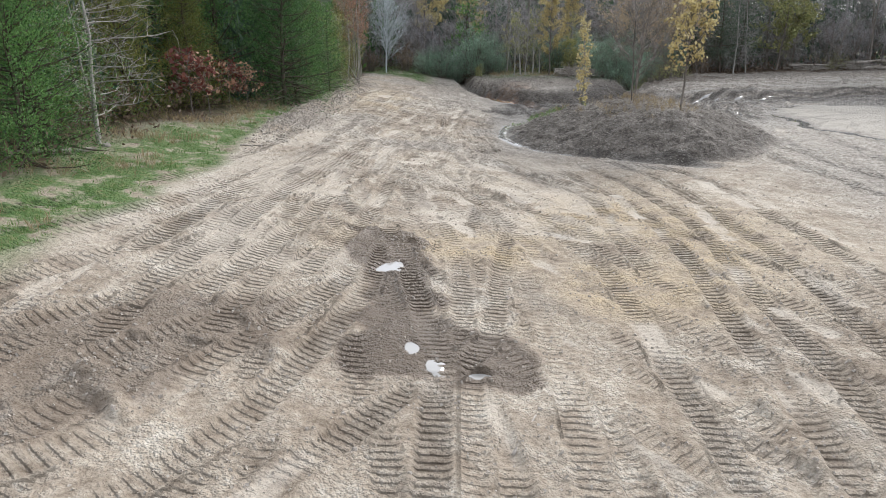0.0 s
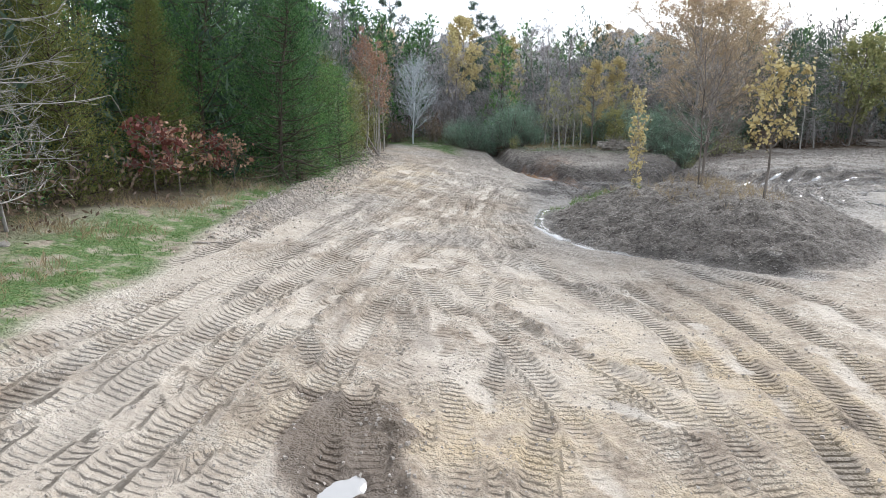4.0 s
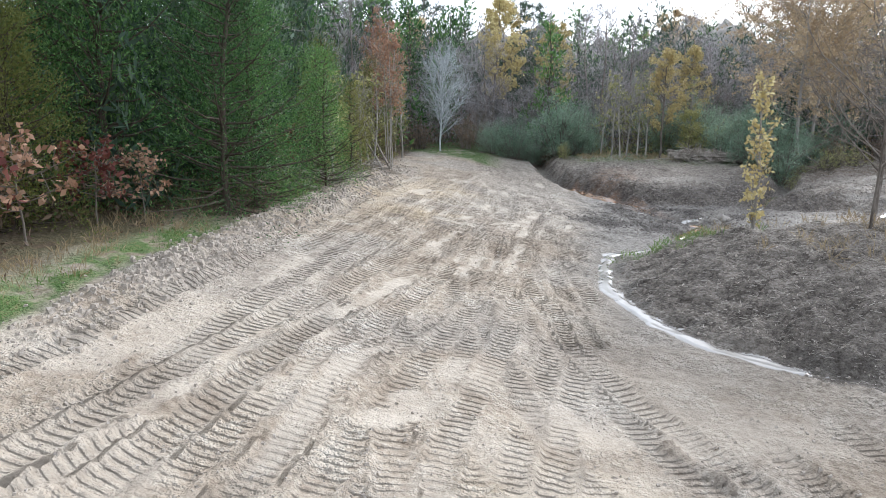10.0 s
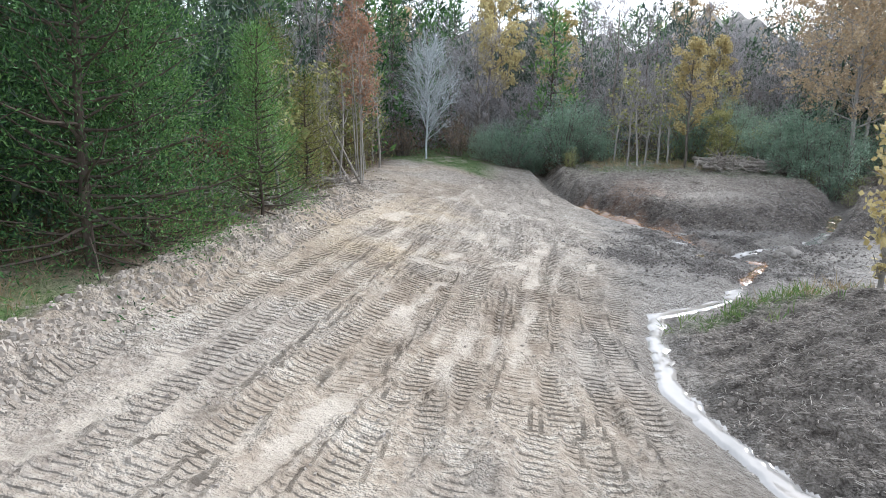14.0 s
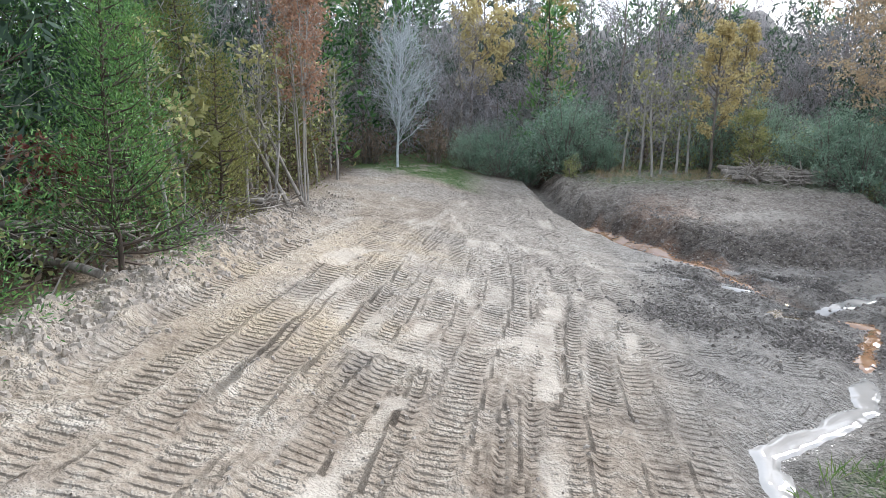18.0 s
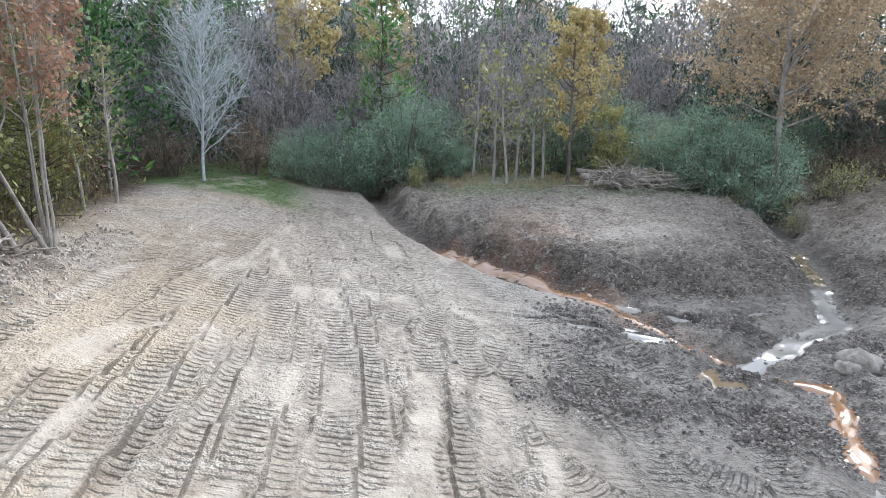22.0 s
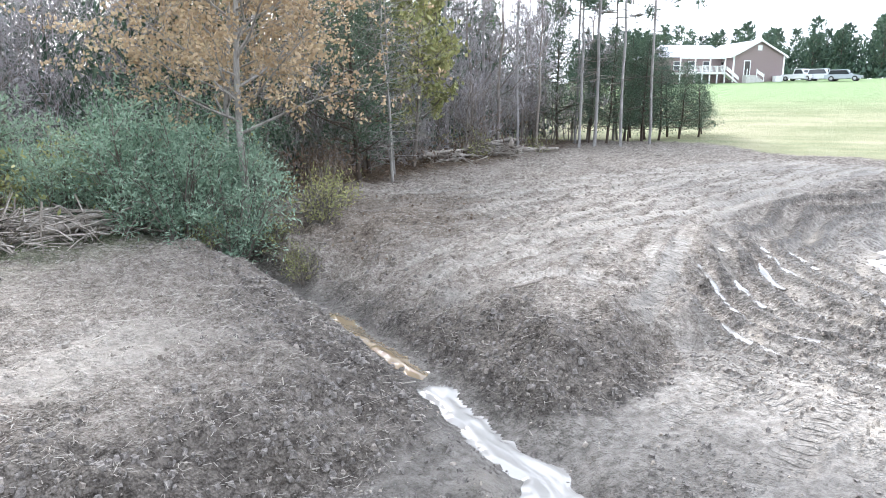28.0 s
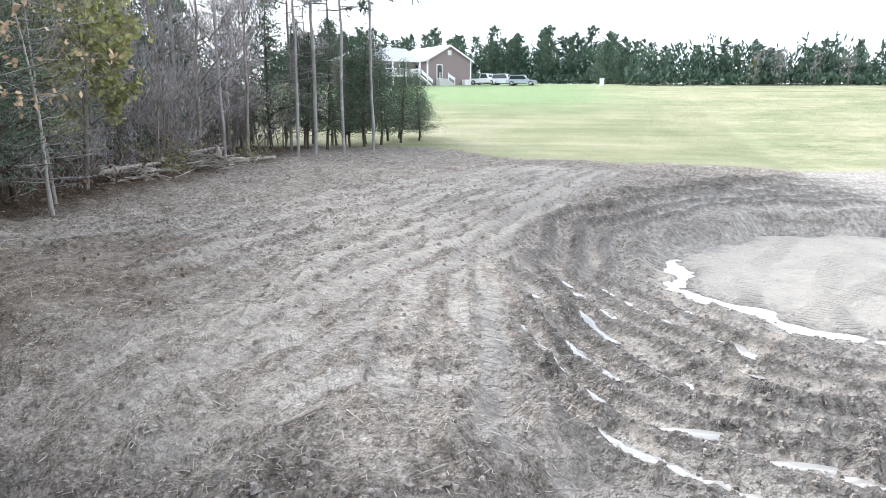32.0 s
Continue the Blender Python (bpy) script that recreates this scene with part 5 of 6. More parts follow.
for x, y, s in ((-7.05, 38.3, 1.0), (-7.9, 40.4, 1.05), (-7.6, 43.4, 0.85), (-8.8, 43.0, 1.0), (-8.0, 49.5, 0.9), (-9.0, 45.0, 1.2), (-8.6, 51.5, 1.1)):
    stand(YOUNG[int(y) % 2], x, y, s)
for x, y, s in ((-10.1, 26.4, 1.0), (-9.8, 27.5, 0.95), (-9.7, 29.6, 0.8), (-9.3, 30.9, 0.75), (-9.0, 39.6, 0.8), (-9.4, 42.4, 0.8), (-8.6, 52.6, 0.8)):
    stand(REDS[int(s * 100) % 2], x, y, s)
for x, y in ((-7.6, 41.0), (-7.5, 45.0), (-7.2, 46.2), (-7.9, 47.6), (-8.3, 50.2), (-7.7, 51.8), (-7.4, 53.4), (-8.2, 55.6), (-8.6, 48.4), (-8.1, 44.2)):
    stand(SAPLINGS[int(y * 10) % 2], x, y, 1.05)

BUSH = [shrub("low bush with yellow-green and brown leaves", 208, 1.9, 0.9, "green", 1500, 0.12, "edge_bush", 12), shrub("low bush with withered brown leaves", 209, 1.5, 0.9, "brown", 900, 0.12, "edge_bush", 12)]
for x, y, s, k in ((-8.3, 41.4, 1.0, 0), (-8.6, 43.6, 1.1, 0), (-8.9, 40.2, 0.9, 1), (-9.2, 42.2, 1.3, 1), (-8.2, 45.3, 0.8, 0), (-8.8, 46.4, 1.0, 1), (-9.4, 48.2, 1.3, 0), (-8.6, 54.2, 1.0, 1), (-4.6, 60.4, 1.3, 1), (-7.6, 60.2, 1.2, 1), (-9.6, 51.0, 1.4, 0), (1.6, 58.4, 0.5, 0), (9.3, 58.6, 1.0, 0), (11.2, 58.6, 1.1, 0), (16.4, 56.8, 0.8, 1), (19.0, 57.2, 1.0, 1)):
    stand(BUSH[k], x, y, s)
stand(broadleaf("young maple with large yellow-green leaves beside a stump", 234, 2.9, 0.7, "green", 190, BARK_PALE, 1, 14, 4, 0.4, size=0.24, limb=0.5, name="maple_sapling"), -8.05, 42.6)

# woods behind
rnd = random.Random(21)
spots = []


def fill(n, x0, x1, y0, y1, kinds, s0=0.9, s1=1.3, gap=1.5, keep=lambda x, y: True):
    made = tries = 0
    while made < n and tries < n * 30:
        tries += 1
        x, y = rnd.uniform(x0, x1), rnd.uniform(y0, y1)
        if keep(x, y) and all((x - a) ** 2 + (y - b) ** 2 > gap * gap for a, b in spots):
            spots.append((x, y))
            made += 1
            stand(rnd.choice(kinds), x, y, rnd.uniform(s0, s1))


fill(44, -32, -13.5, 8, 58, BACK_CEDARS, 1.0, 1.4, 2.0)
fill(50, -13, 24, 62.5, 72, BARE + BARE + BACK_CEDARS[:1] + THICKET, 0.85, 1.15, 1.3)
fill(44, -22, 34, 72, 92, BACK_PINES + BACK_CEDARS + BACK_CEDARS + BACK_TANS + BARE + BARE, 0.9, 1.25, 2.0)
fill(20, -18, -9, 50, 72, BACK_CEDARS + BARE, 0.9, 1.2, 1.6)
edge = lambda x, y: y > 57.8 - 0.03 * max(0, x - 29) ** 2 * 0.55 + (1.0 if 23 < x < 29 else 0)
fill(34, 20, 44, 52, 62, THICKET + BARE + THICKET, 0.8, 1.1, 1.1, edge)
for x, y, s in ((36.6, 55.6, 1.0), (37.2, 55.0, 1.05), (38.4, 54.0, 0.95), (40.9, 53.2, 1.1), (34.2, 58, 1.1), (31.5, 60.5, 1.05), (39.5, 57, 1.0), (43, 56, 1.0), (35, 60.5, 1.1)):
    stand(PINES[int(s * 100) % 2], x, y, s)
for x, y, s in ((41.5, 54.6, 0.6), (39.6, 56.2, 0.65), (20.6, 57.2, 0.95), (22.4, 58.2, 0.9), (42.6, 57.4, 0.75)):
    stand(EDGE_CEDARS[int(y * 10) % 2], x, y, s)
for x, y, s in ((43.4, 53.4, 0.85), (44.8, 52.6, 0.8), (46.2, 51.8, 0.75), (45, 55.6, 0.8), (47.2, 53.2, 0.7), (41.8, 53.9, 0.85), (42.6, 55.2, 0.9), (44.0, 54.4, 0.9), (46.0, 53.6, 0.85), (40.2, 55.4, 0.85), (48.0, 52.0, 0.62), (38.0, 57.4, 0.9)):
    stand(EDGE_CEDARS[int(y * 10) % 2], x, y, s * 0.95, None, 0.82 - 0.05 * (x - 42))
stand(DEADS[0], 21.3, 56.3, 0.8, 0.5)
stand(DEADS[0], 22.6, 57.2, 0.85, 2.5)
fill(26, 20, 52, 60, 74, BACK_CEDARS + BACK_PINES[:1] + BARE, 0.8, 1.15, 1.8, lambda x, y: y > 60)
# woods past the field
fill(16, 115, 121, -62, 16, BARE + GREENS + OLIVES, 0.55, 0.85, 3.0)
fill(110, 122, 146, -85, 36, FAR_CEDARS + FAR_CEDARS + BARE[:1], 0.55, 0.9, 2.0)
fill(60, 142, 170, 26, 105, FAR_CEDARS, 1.05, 1.4, 2.2)


def undergrowth(name, label, boxes, n, tall, leaf, size, seed, lean=0.5, thin=0.4):
    """Uncountable brush: blades strewn through stretches of the plan, from the ground up."""
    rs = np.random.RandomState(seed)
    heap = Pile()
    for x0, x1, y0, y1, share in boxes:
        m = int(n * share)
        x, y = rs.uniform(x0, x1, m), rs.uniform(y0, y1, m)
        clump = vnoise(x, y, 2.5, seed % 50)
        z = np.array([height(a, b) for a, b in zip(x, y)]) + tall * rs.uniform(0, 1, m) ** 1.1 * (0.75 + 0.45 * clump)
        way = rs.normal(size=(m, 3)) * lean + np.array([0, 0, 0.6])
        heap.leaves(np.stack([x, y, z], 1), way, size, size * thin, rs)
    return tagged(new(name, heap.mesh(name, LEAF[leaf])), label, "undergrowth", kind="stuff")


undergrowth("twig_undergrowth", "grey and purplish bare twigs filling the wood", [(-14, 20, 62, 69, 0.62), (20, 42, 58.5, 63, 0.22), (-13, -8.8, 44, 62, 0.16)], 62000, 8.6, "twig", 0.6, 60, thin=0.032)
# dense evergreen fill; its west boxes are added to darken the wood's inside
undergrowth("dark_undergrowth", "dark evergreen brush deep in the wood", [(-18, 26, 69, 76, 0.5), (14, 48, 60.5, 65, 0.14), (-16, -12, 10, 60, 0.25), (-12, -9.4, 31, 60, 0.13)], 72000, 9.3, "pine", 0.55, 61, thin=0.2)
undergrowth("canopy_undergrowth", "mixed grey canopy deep in the wood", [(-26, 46, 76, 82, 0.75), (20, 50, 66, 70, 0.25)], 46000, 11.0, "canopy", 0.6, 66, thin=0.16)
undergrowth("field_edge_undergrowth", "evergreen hedge line at the far side of the field", [(121, 127, -85, 32, 0.6), (142, 148, 28, 100, 0.4)], 26000, 6.6, "pine", 1.2, 62, thin=0.25)
undergrowth("hedge_undergrowth", "low dark brush along the far field edge", [(117, 121, -85, 33, 0.7), (138, 142, 30, 100, 0.3)], 4500, 2.2, "pine", 1.1, 65)
undergrowth("leaf_undergrowth", "withered brown leaves on the low brush", [(-14, 14, 61, 64, 0.3), (-11, -7.6, 34, 56, 0.25), (-13, -9.6, 12, 32, 0.25), (14, 36, 57.5, 61, 0.2)], 7000, 1.7, "brown", 0.2, 63)
undergrowth("green_undergrowth", "olive green leaves on the low brush", [(-11, -7.4, 36, 57, 0.6), (3.5, 10.5, 59, 62, 0.2), (9, 16, 56.5, 60, 0.2)], 5000, 2.4, "green", 0.16, 64)
# added wooded rise, a backstop that closes sky gaps behind the wood
hx, hy = np.meshgrid(np.arange(-75, 47, 0.5), np.arange(84, 112, 0.5))
hz = (11.5 + 1.6 * vnoise(hx, hy * 0, 6, 71) + 1.2 * vnoise(hx, hy * 0, 2.2, 72)) * (1 - sm(hx, 18, 44))
hz = -1 + hz * sm(hy, 84, 98) + 0.9 * vnoise(hx, hy, 1.7, 73) + 0.6 * vnoise(hx, hy, 0.7, 74)
tagged(grid_mesh("backdrop", hx[0], hy[:, 0], hz, LEAF["canopy"], {}), "distant grey and dark green wooded rise", "backdrop", kind="structure")
# kinds that found no place
for kinds in (CEDARS, EDGE_CEDARS, OLIVES, BACK_CEDARS, FAR_CEDARS, YOUNG, PINES, BACK_PINES, BARE, THICKET, YELLOWS, TANS, BACK_TANS, BACK_YELLOWS, ORANGES, GREENS, SHRUBS, REDS, SAPLINGS, DEADS):
    for ob in kinds:
        if ob.name not in USED:
            for o in (*ob.children_recursive, ob):
                bpy.data.objects.remove(o)

# ---- water ----


def water_film(name, label, category, material, x0, x1, y0, y1, depth, step=0.045, seed=3, lift=0.006, ragged=1.0, flat=False):
    """A thin film of water where depth(x, y) is positive; it dips under the mud at its ragged shore."""
    x, y = np.meshgrid(np.arange(x0, x1, step), np.arange(y0, y1, step))
    d = depth(x, y) + ragged * (0.10 * vnoise(x, y, 0.42, seed) + 0.075 * vnoise(x, y, 0.16, seed + 1))
    keep = d > -0.10
    keep = keep[:-1, :-1] | keep[1:, 1:]
    if not keep.any():
        return None
    if flat:
        level = np.full(x.shape, np.percentile(heights(x, y)[d > 0], 55))
    else:
        level = sum(heights(x + a, y + b) for a in (-0.32, -0.16, 0, 0.16, 0.32) for b in (-0.32, -0.16, 0, 0.16, 0.32)) / 25
    z = level + np.clip(d * 0.6, -0.05, lift)
    i = np.arange(x.size).reshape(x.shape)
    f = np.stack([i[:-1, :-1], i[:-1, 1:], i[1:, 1:], i[1:, :-1]], -1)[keep]
    used, f = np.unique(f, return_inverse=True)
    v = np.stack([x.ravel(), y.ravel(), z.ravel()], -1)[used]
    return tagged(new(name, mesh_of(name, v, f.reshape(-1, 4), material, True)), label, category, kind="structure")


def stream(line, width, material, label, t0, t1, seed, gaps=-0.9, lift=0.008):
    """Running water along part of a line, of uneven width, breaking up where gaps is high."""
    q = np.array(line)[int(t0 * (len(line) - 1)): int(t1 * (len(line) - 1)) + 2]
    (ax, ay), (bx, by) = q.min(0) - 0.8, q.max(0) + 0.8

    def depth(x, y):
        d, u = along(x, y, line)
        ends = np.minimum(sm(u, t0, t0 + 0.04), 1 - sm(u, t1 - 0.04, t1 + 0.001))
        wide = width / 2 * (0.9 + 0.5 * vnoise(x, y, 1.2, seed + 7)) * sm(vnoise(x, y, 0.8, seed + 8), gaps - 0.3, gaps + 0.3)
        return wide * ends - d - 0.2 * (1 - ends)

    return water_film("stream_water", label, "water", material, ax, bx, ay, by, depth, seed=seed, lift=lift, ragged=0.55)


stream(RILL, 0.24, WATER, "narrow milky stream between the road and the mound", 0.18, 0.84, 11, -1.1)
stream(RILL, 0.22, WATER_RUST, "rust-stained runoff crossing the churned mud", 0.0, 0.22, 13, -1.1)
stream(DITCH_E, 0.40, WATER, "milky runoff spilling from the cut between two banks", 0.37, 1.02, 15, -1.5, 0.012)
stream(DITCH_E, 0.24, WATER_BROWN, "thin brown trickle in the cut between two banks", 0.20, 0.40, 17, -1.3, 0.012)
stream(DITCH_W, 0.22, WATER_RUST, "thin rust-orange trickle along the bank's foot", 0.24, 1.02, 19, -0.8)


def puddle(x, y, a, b, material, seed, slope):
    return water_film("puddle", "shallow muddy puddle reflecting the pale sky", "puddle", material, x - a * 2, x + a * 2, y - b * 2 - 0.2 - a * slope, y + b * 2 + 0.2 + a * slope,
                      lambda u, v: (1.0 - np.hypot((u - x) / a, (v - y + slope * (u - x)) / b)) * min(a, b), 0.03, seed, 0.0, min(1.0, 2.6 * min(a, b)), True)


for k, (px, py, a, b) in enumerate(PUDDLES):
    puddle(px, py, a * 1.1, b * 1.1 + 0.03, WATER_BROWN if k == 4 else WATER, 21 + k, 0.65 if b < 0.1 else 0.0)
water_film("puddle", "thin broken films of water lying in the rut bottoms", "puddle", WATER, 11.5, 20, 37, 45, lambda x, y: grid_at(arcs)(x, y) * (-0.45 - grid_at(swell)(x, y)) * 0.35 + 0.12 * vnoise(x, y, 1.6, 61) - 0.25, 0.05, 63, ragged=0.7)
px, py = np.meshgrid(np.arange(14, 28.5, 0.25), np.arange(26, 43.5, 0.25))
idx = np.arange(px.size).reshape(px.shape)
cells = np.stack([idx[:-1, :-1], idx[:-1, 1:], idx[1:, 1:], idx[1:, :-1]], -1)[inside(px, py, POND)[:-1, :-1] > -0.6]
tagged(new("pond_water", mesh_of("pond_water", np.stack([px.ravel(), py.ravel(), np.full(px.size, -0.405)], -1), cells.reshape(-1, 4), WATER)), "shallow rainwater standing in the churned basin", "water", kind="structure")

# ---- loose wood and stones ----


def timber(a, b, r0, r1, parent=None, name="log", material=None, seed=0, sides=8, label="", category="log"):
    """A crooked length of wood from a to b, with end caps."""
    rs = np.random.RandomState(seed)
    v, f = tube(bend(a, b, 7, rs, 0.05), np.linspace(r0, r1, 7) * rs.uniform(0.9, 1.1, 7), sides)
    me = bpy.data.meshes.new(name)
    n = len(v)
    me.from_pydata([tuple(q) for q in v], [], [tuple(q) for q in f] + [tuple(range(sides))[::-1], tuple(range(n - sides, n))])
    me.polygons.foreach_set("use_smooth", [len(p.vertices) == 4 for p in me.polygons])
    me.materials.append(material or DEAD)
    ob = new(name, me)
    if parent:
        return under(ob, parent)
    return tagged(ob, label, category)


def at(x, y, up=0.0):
    return (x, y, height(x, y) + up)


def heap(label, x, y, logs, n, r, seed, tall=0.7):
    """A brush pile: logs one by one, with a tangle of thin branches."""
    rs = np.random.RandomState(seed)
    ob = thing("brush_pile", label, "brush pile")
    ob.location = (x, y, height(x, y))
    for k in range(logs):
        az, c = rs.uniform(-0.7, 0.7), rs.normal(size=2) * r * 0.35
        ln, z = rs.uniform(0.5, 1.0) * r, 0.08 + 0.14 * k
        d = np.array([math.cos(az), math.sin(az), rs.normal() * 0.08]) * ln
        timber(np.array([*c, z]) - d, np.array([*c, z + 0.05]) + d, rs.uniform(0.06, 0.13), 0.05, ob, seed=seed + k)
    tang = Pile()
    for k in range(n):
        c = np.array([*(rs.normal(size=2) * r * 0.45), rs.uniform(0.02, tall)])
        d = rs.normal(size=3) * np.array([1, 1, 0.35])
        d *= rs.uniform(0.25, 0.8) / np.linalg.norm(d)
        c[2] = max(0.03, c[2] * (1 - 0.5 * np.linalg.norm(c[:2]) / r))
        tang.tube(bend(c - d, c + d, 4, rs, 0.25), (0.022, 0.018, 0.013, 0.006), 4)
    tagged(under(new("branchwork", tang.mesh("branchwork", DEAD)), ob), kind="stuff")
    return ob


heap("heap of grey logs and a torn root at the wood's edge", 8.9, 57.0, 3, 190, 1.3, 1)
heap("grey log and branch pile half under a shrub", 10.4, 56.7, 3, 90, 1.0, 2, 0.5)
heap("tangle of cleared brush against the young cedars", -8.7, 39.3, 4, 220, 1.5, 3)
heap("scattered cut branches along the wood's edge", -7.4, 41.6, 1, 90, 1.0, 4, 0.35)
heap("broken branches under the leaning poles", -7.6, 45.6, 2, 80, 1.0, 5, 0.4)
heap("row of fallen grey branches before the thicket", 31.5, 57.3, 4, 120, 2.0, 6, 0.5)
heap("fallen branches below the bare thicket", 28.2, 58.6, 3, 90, 1.6, 7, 0.5)
LOG = "pale barkless fallen log on the brush"
timber(at(-9.6, 40.6, 0.75), at(-7.3, 39.8, 0.15), 0.07, 0.05, seed=20, label=LOG)
timber(at(-8.6, 38.4, 0.15), at(-7.2, 38.0, 0.1), 0.09, 0.07, seed=21, label=LOG)
timber(at(-12.2, 17.2, 0.12), at(-9.9, 18.6, 0.1), 0.08, 0.06, seed=22, label="pale fallen log lying in the grass")
timber(at(32.6, 57.0, 0.15), at(35.2, 56.2, 0.12), 0.12, 0.07, seed=23, label="pale forked log fallen before the thicket")
timber(at(0.62, 7.0, 0.02), at(0.95, 7.75, 0.03), 0.022, 0.014, name="stick", seed=24, label="pale stick lying on the tracked clay", category="stick")
timber(at(-6.9, 21.7, 0.04), at(-6.4, 22.3, 0.05), 0.025, 0.015, name="stick", seed=25, label="white stick lying in the grass", category="stick")
timber(at(12.1, 47.0, 0.02), at(12.4, 46.6, 0.04), 0.025, 0.02, name="stick", seed=27, label="pale stick on chipped brush", category="stick")
POLE = "grey dead pole leaning into the trees"
timber(at(-6.75, 46.0, -0.05), at(-8.5, 47.0, 2.5), 0.06, 0.03, name="leaning_pole", seed=30, label=POLE, category="dead trunk")
timber(at(-6.45, 46.5, -0.05), at(-8.3, 47.6, 2.9), 0.055, 0.03, name="leaning_pole", seed=31, label=POLE, category="dead trunk")
timber(at(-8.0, 46.6, -0.05), at(-8.5, 46.9, 2.0), 0.06, 0.04, name="leaning_pole", seed=32, label=POLE, category="dead trunk")
timber(at(-7.9, 42.1, -0.05), at(-8.0, 42.1, 2.4), 0.09, 0.07, name="broken_stump", seed=33, label="tall pale stump snapped off at the top", category="stump")


def stone(x, y, r, seed, label="pale grey boulder bedded in mud"):
    rs = np.random.RandomState(seed)
    bm = bmesh.new()
    bmesh.ops.create_icosphere(bm, subdivisions=3, radius=r)
    for v in bm.verts:
        n = noise.noise(v.co * (1.6 / r) + Vector((seed, 0, 0))) + 0.4 * noise.noise(v.co * (4 / r))
        v.co *= 1 + 0.28 * n
        v.co.z *= 0.6
    for f in bm.faces:
        f.smooth = True
    ob = part("boulder", bm, STONE, None)
    ob.location = at(x, y, r * 0.08)
    return tagged(ob, label, "rock")


STONE = simple("muddy_stone", (0.15, 0.135, 0.117), (0.35, 0.32, 0.285), 6, 0.85, 0.8)
stone(7.05, 42.3, 0.34, 1)
stone(6.75, 42.15, 0.2, 2)
stone(-10.1, 19.6, 0.14, 3, "white stone in the grass")

# ---- scattered soil, chips and grass ----


def scatter(name, label, category, material, n, seed, x0, x1, y0, y1, weight, shape):
    """Many small bits on the ground, where weight(x, y) allows."""
    rs = np.random.RandomState(seed)
    x, y = rs.uniform(x0, x1, n), rs.uniform(y0, y1, n)
    keep = rs.rand(n) < weight(x, y)
    x, y = x[keep], y[keep]
    z = np.array([height(a, b) for a, b in zip(x, y)])
    v, f = shape(rs, x, y, z)
    return tagged(new(name, mesh_of(name, v, f, material)), label, category, kind="stuff")


def clods(lo, hi):
    def shape(rs, x, y, z):
        n = len(x)
        s = lo + (hi - lo) * rs.rand(n) ** 3
        ang = np.linspace(0, 2 * np.pi, 4, endpoint=False)
        turn, rings = rs.rand(n, 1) * 6, []
        for up, w in ((-0.4, 1.0), (0.7, 0.6)):
            a = ang[None] + turn + rs.normal(size=(n, 4)) * 0.25
            r = s[:, None] * w * rs.uniform(0.6, 1.35, (n, 4))
            rings.append(np.stack([x[:, None] + r * np.cos(a), y[:, None] + r * np.sin(a), z[:, None] + s[:, None] * up * rs.uniform(0.6, 1.3, (n, 4))], -1))
        v = np.stack(rings, 1).reshape(-1, 3)
        i = np.arange(n)[:, None] * 8
        f = np.concatenate([i + np.array([[k, (k + 1) % 4, 4 + (k + 1) % 4, 4 + k]]) for k in range(4)] + [i + np.array([[4, 5, 6, 7]])])
        return v, f
    return shape


def crumbs(lo, hi):
    """Roof-shaped grains of two faces."""
    def shape(rs, x, y, z):
        n = len(x)
        s = (lo + (hi - lo) * rs.rand(n) ** 2)[:, None]
        az = rs.uniform(0, 6.28, n)
        d = np.stack([np.cos(az), np.sin(az), np.zeros(n)], -1) * s * rs.uniform(0.6, 1.4, (n, 1))
        w = np.stack([-np.sin(az), np.cos(az), np.zeros(n)], -1) * s
        c, u = np.stack([x, y, z - 0.004], -1), np.array([[0, 0, 1.0]]) * s * rs.uniform(0.7, 1.5, (n, 1))
        v = np.stack([c - d - w, c + d - w, c - d * 0.5 + u, c + d * 0.5 + u, c - d + w, c + d + w], 1).reshape(-1, 3)
        i = np.arange(n)[:, None] * 6
        return v, np.concatenate([i + np.array([[0, 1, 3, 2]]), i + np.array([[2, 3, 5, 4]])])
    return shape


def chips(ln, wd):
    def shape(rs, x, y, z):
        n = len(x)
        az, el = rs.uniform(0, 6.28, n), rs.normal(size=n) * 0.14
        d = np.stack([np.cos(az) * np.cos(el), np.sin(az) * np.cos(el), np.sin(el)], -1) * (ln * rs.uniform(0.4, 1.5, n))[:, None]
        s = np.stack([-np.sin(az), np.cos(az), rs.normal(size=n) * 0.5], -1) * wd
        u = np.array([[0, 0, wd]])
        c = np.stack([x, y, z + 0.018 + 0.03 * rs.rand(n)], -1)
        v = np.stack([c - d - s, c - d + s, c - d + u, c + d - s, c + d + s, c + d + u], 1).reshape(-1, 3)
        i = np.arange(n)[:, None] * 6
        f = np.concatenate([i + np.array([[a, b, b + 3, a + 3]]) for a, b in ((0, 1), (1, 2), (2, 0))])
        return v, f
    return shape


def blades(ln, wd, tuft):
    def shape(rs, x, y, z):
        n = len(x) * tuft
        x, y, z = (np.repeat(q, tuft) for q in (x, y, z))
        heap_ = Pile()
        pos = np.stack([x + rs.normal(size=n) * 0.05, y + rs.normal(size=n) * 0.05, z - 0.01], -1)
        heap_.leaves(pos, rs.normal(size=(n, 3)) * 0.45 + np.array([0, 0, 1.0]), ln, wd, rs, 0.15)
        return heap_.v[0], heap_.f[0]
    return shape


BROWN_EARTH = simple("clod_earth", (0.26, 0.226, 0.19), (0.47, 0.42, 0.365), 14, 0.95, 0.5)
CHIP = leaf_mat("wood_chips", [(0.1, (0.16, 0.14, 0.12)), (0.5, (0.31, 0.28, 0.245)), (0.9, (0.56, 0.52, 0.46))], 0.9, 0.0)
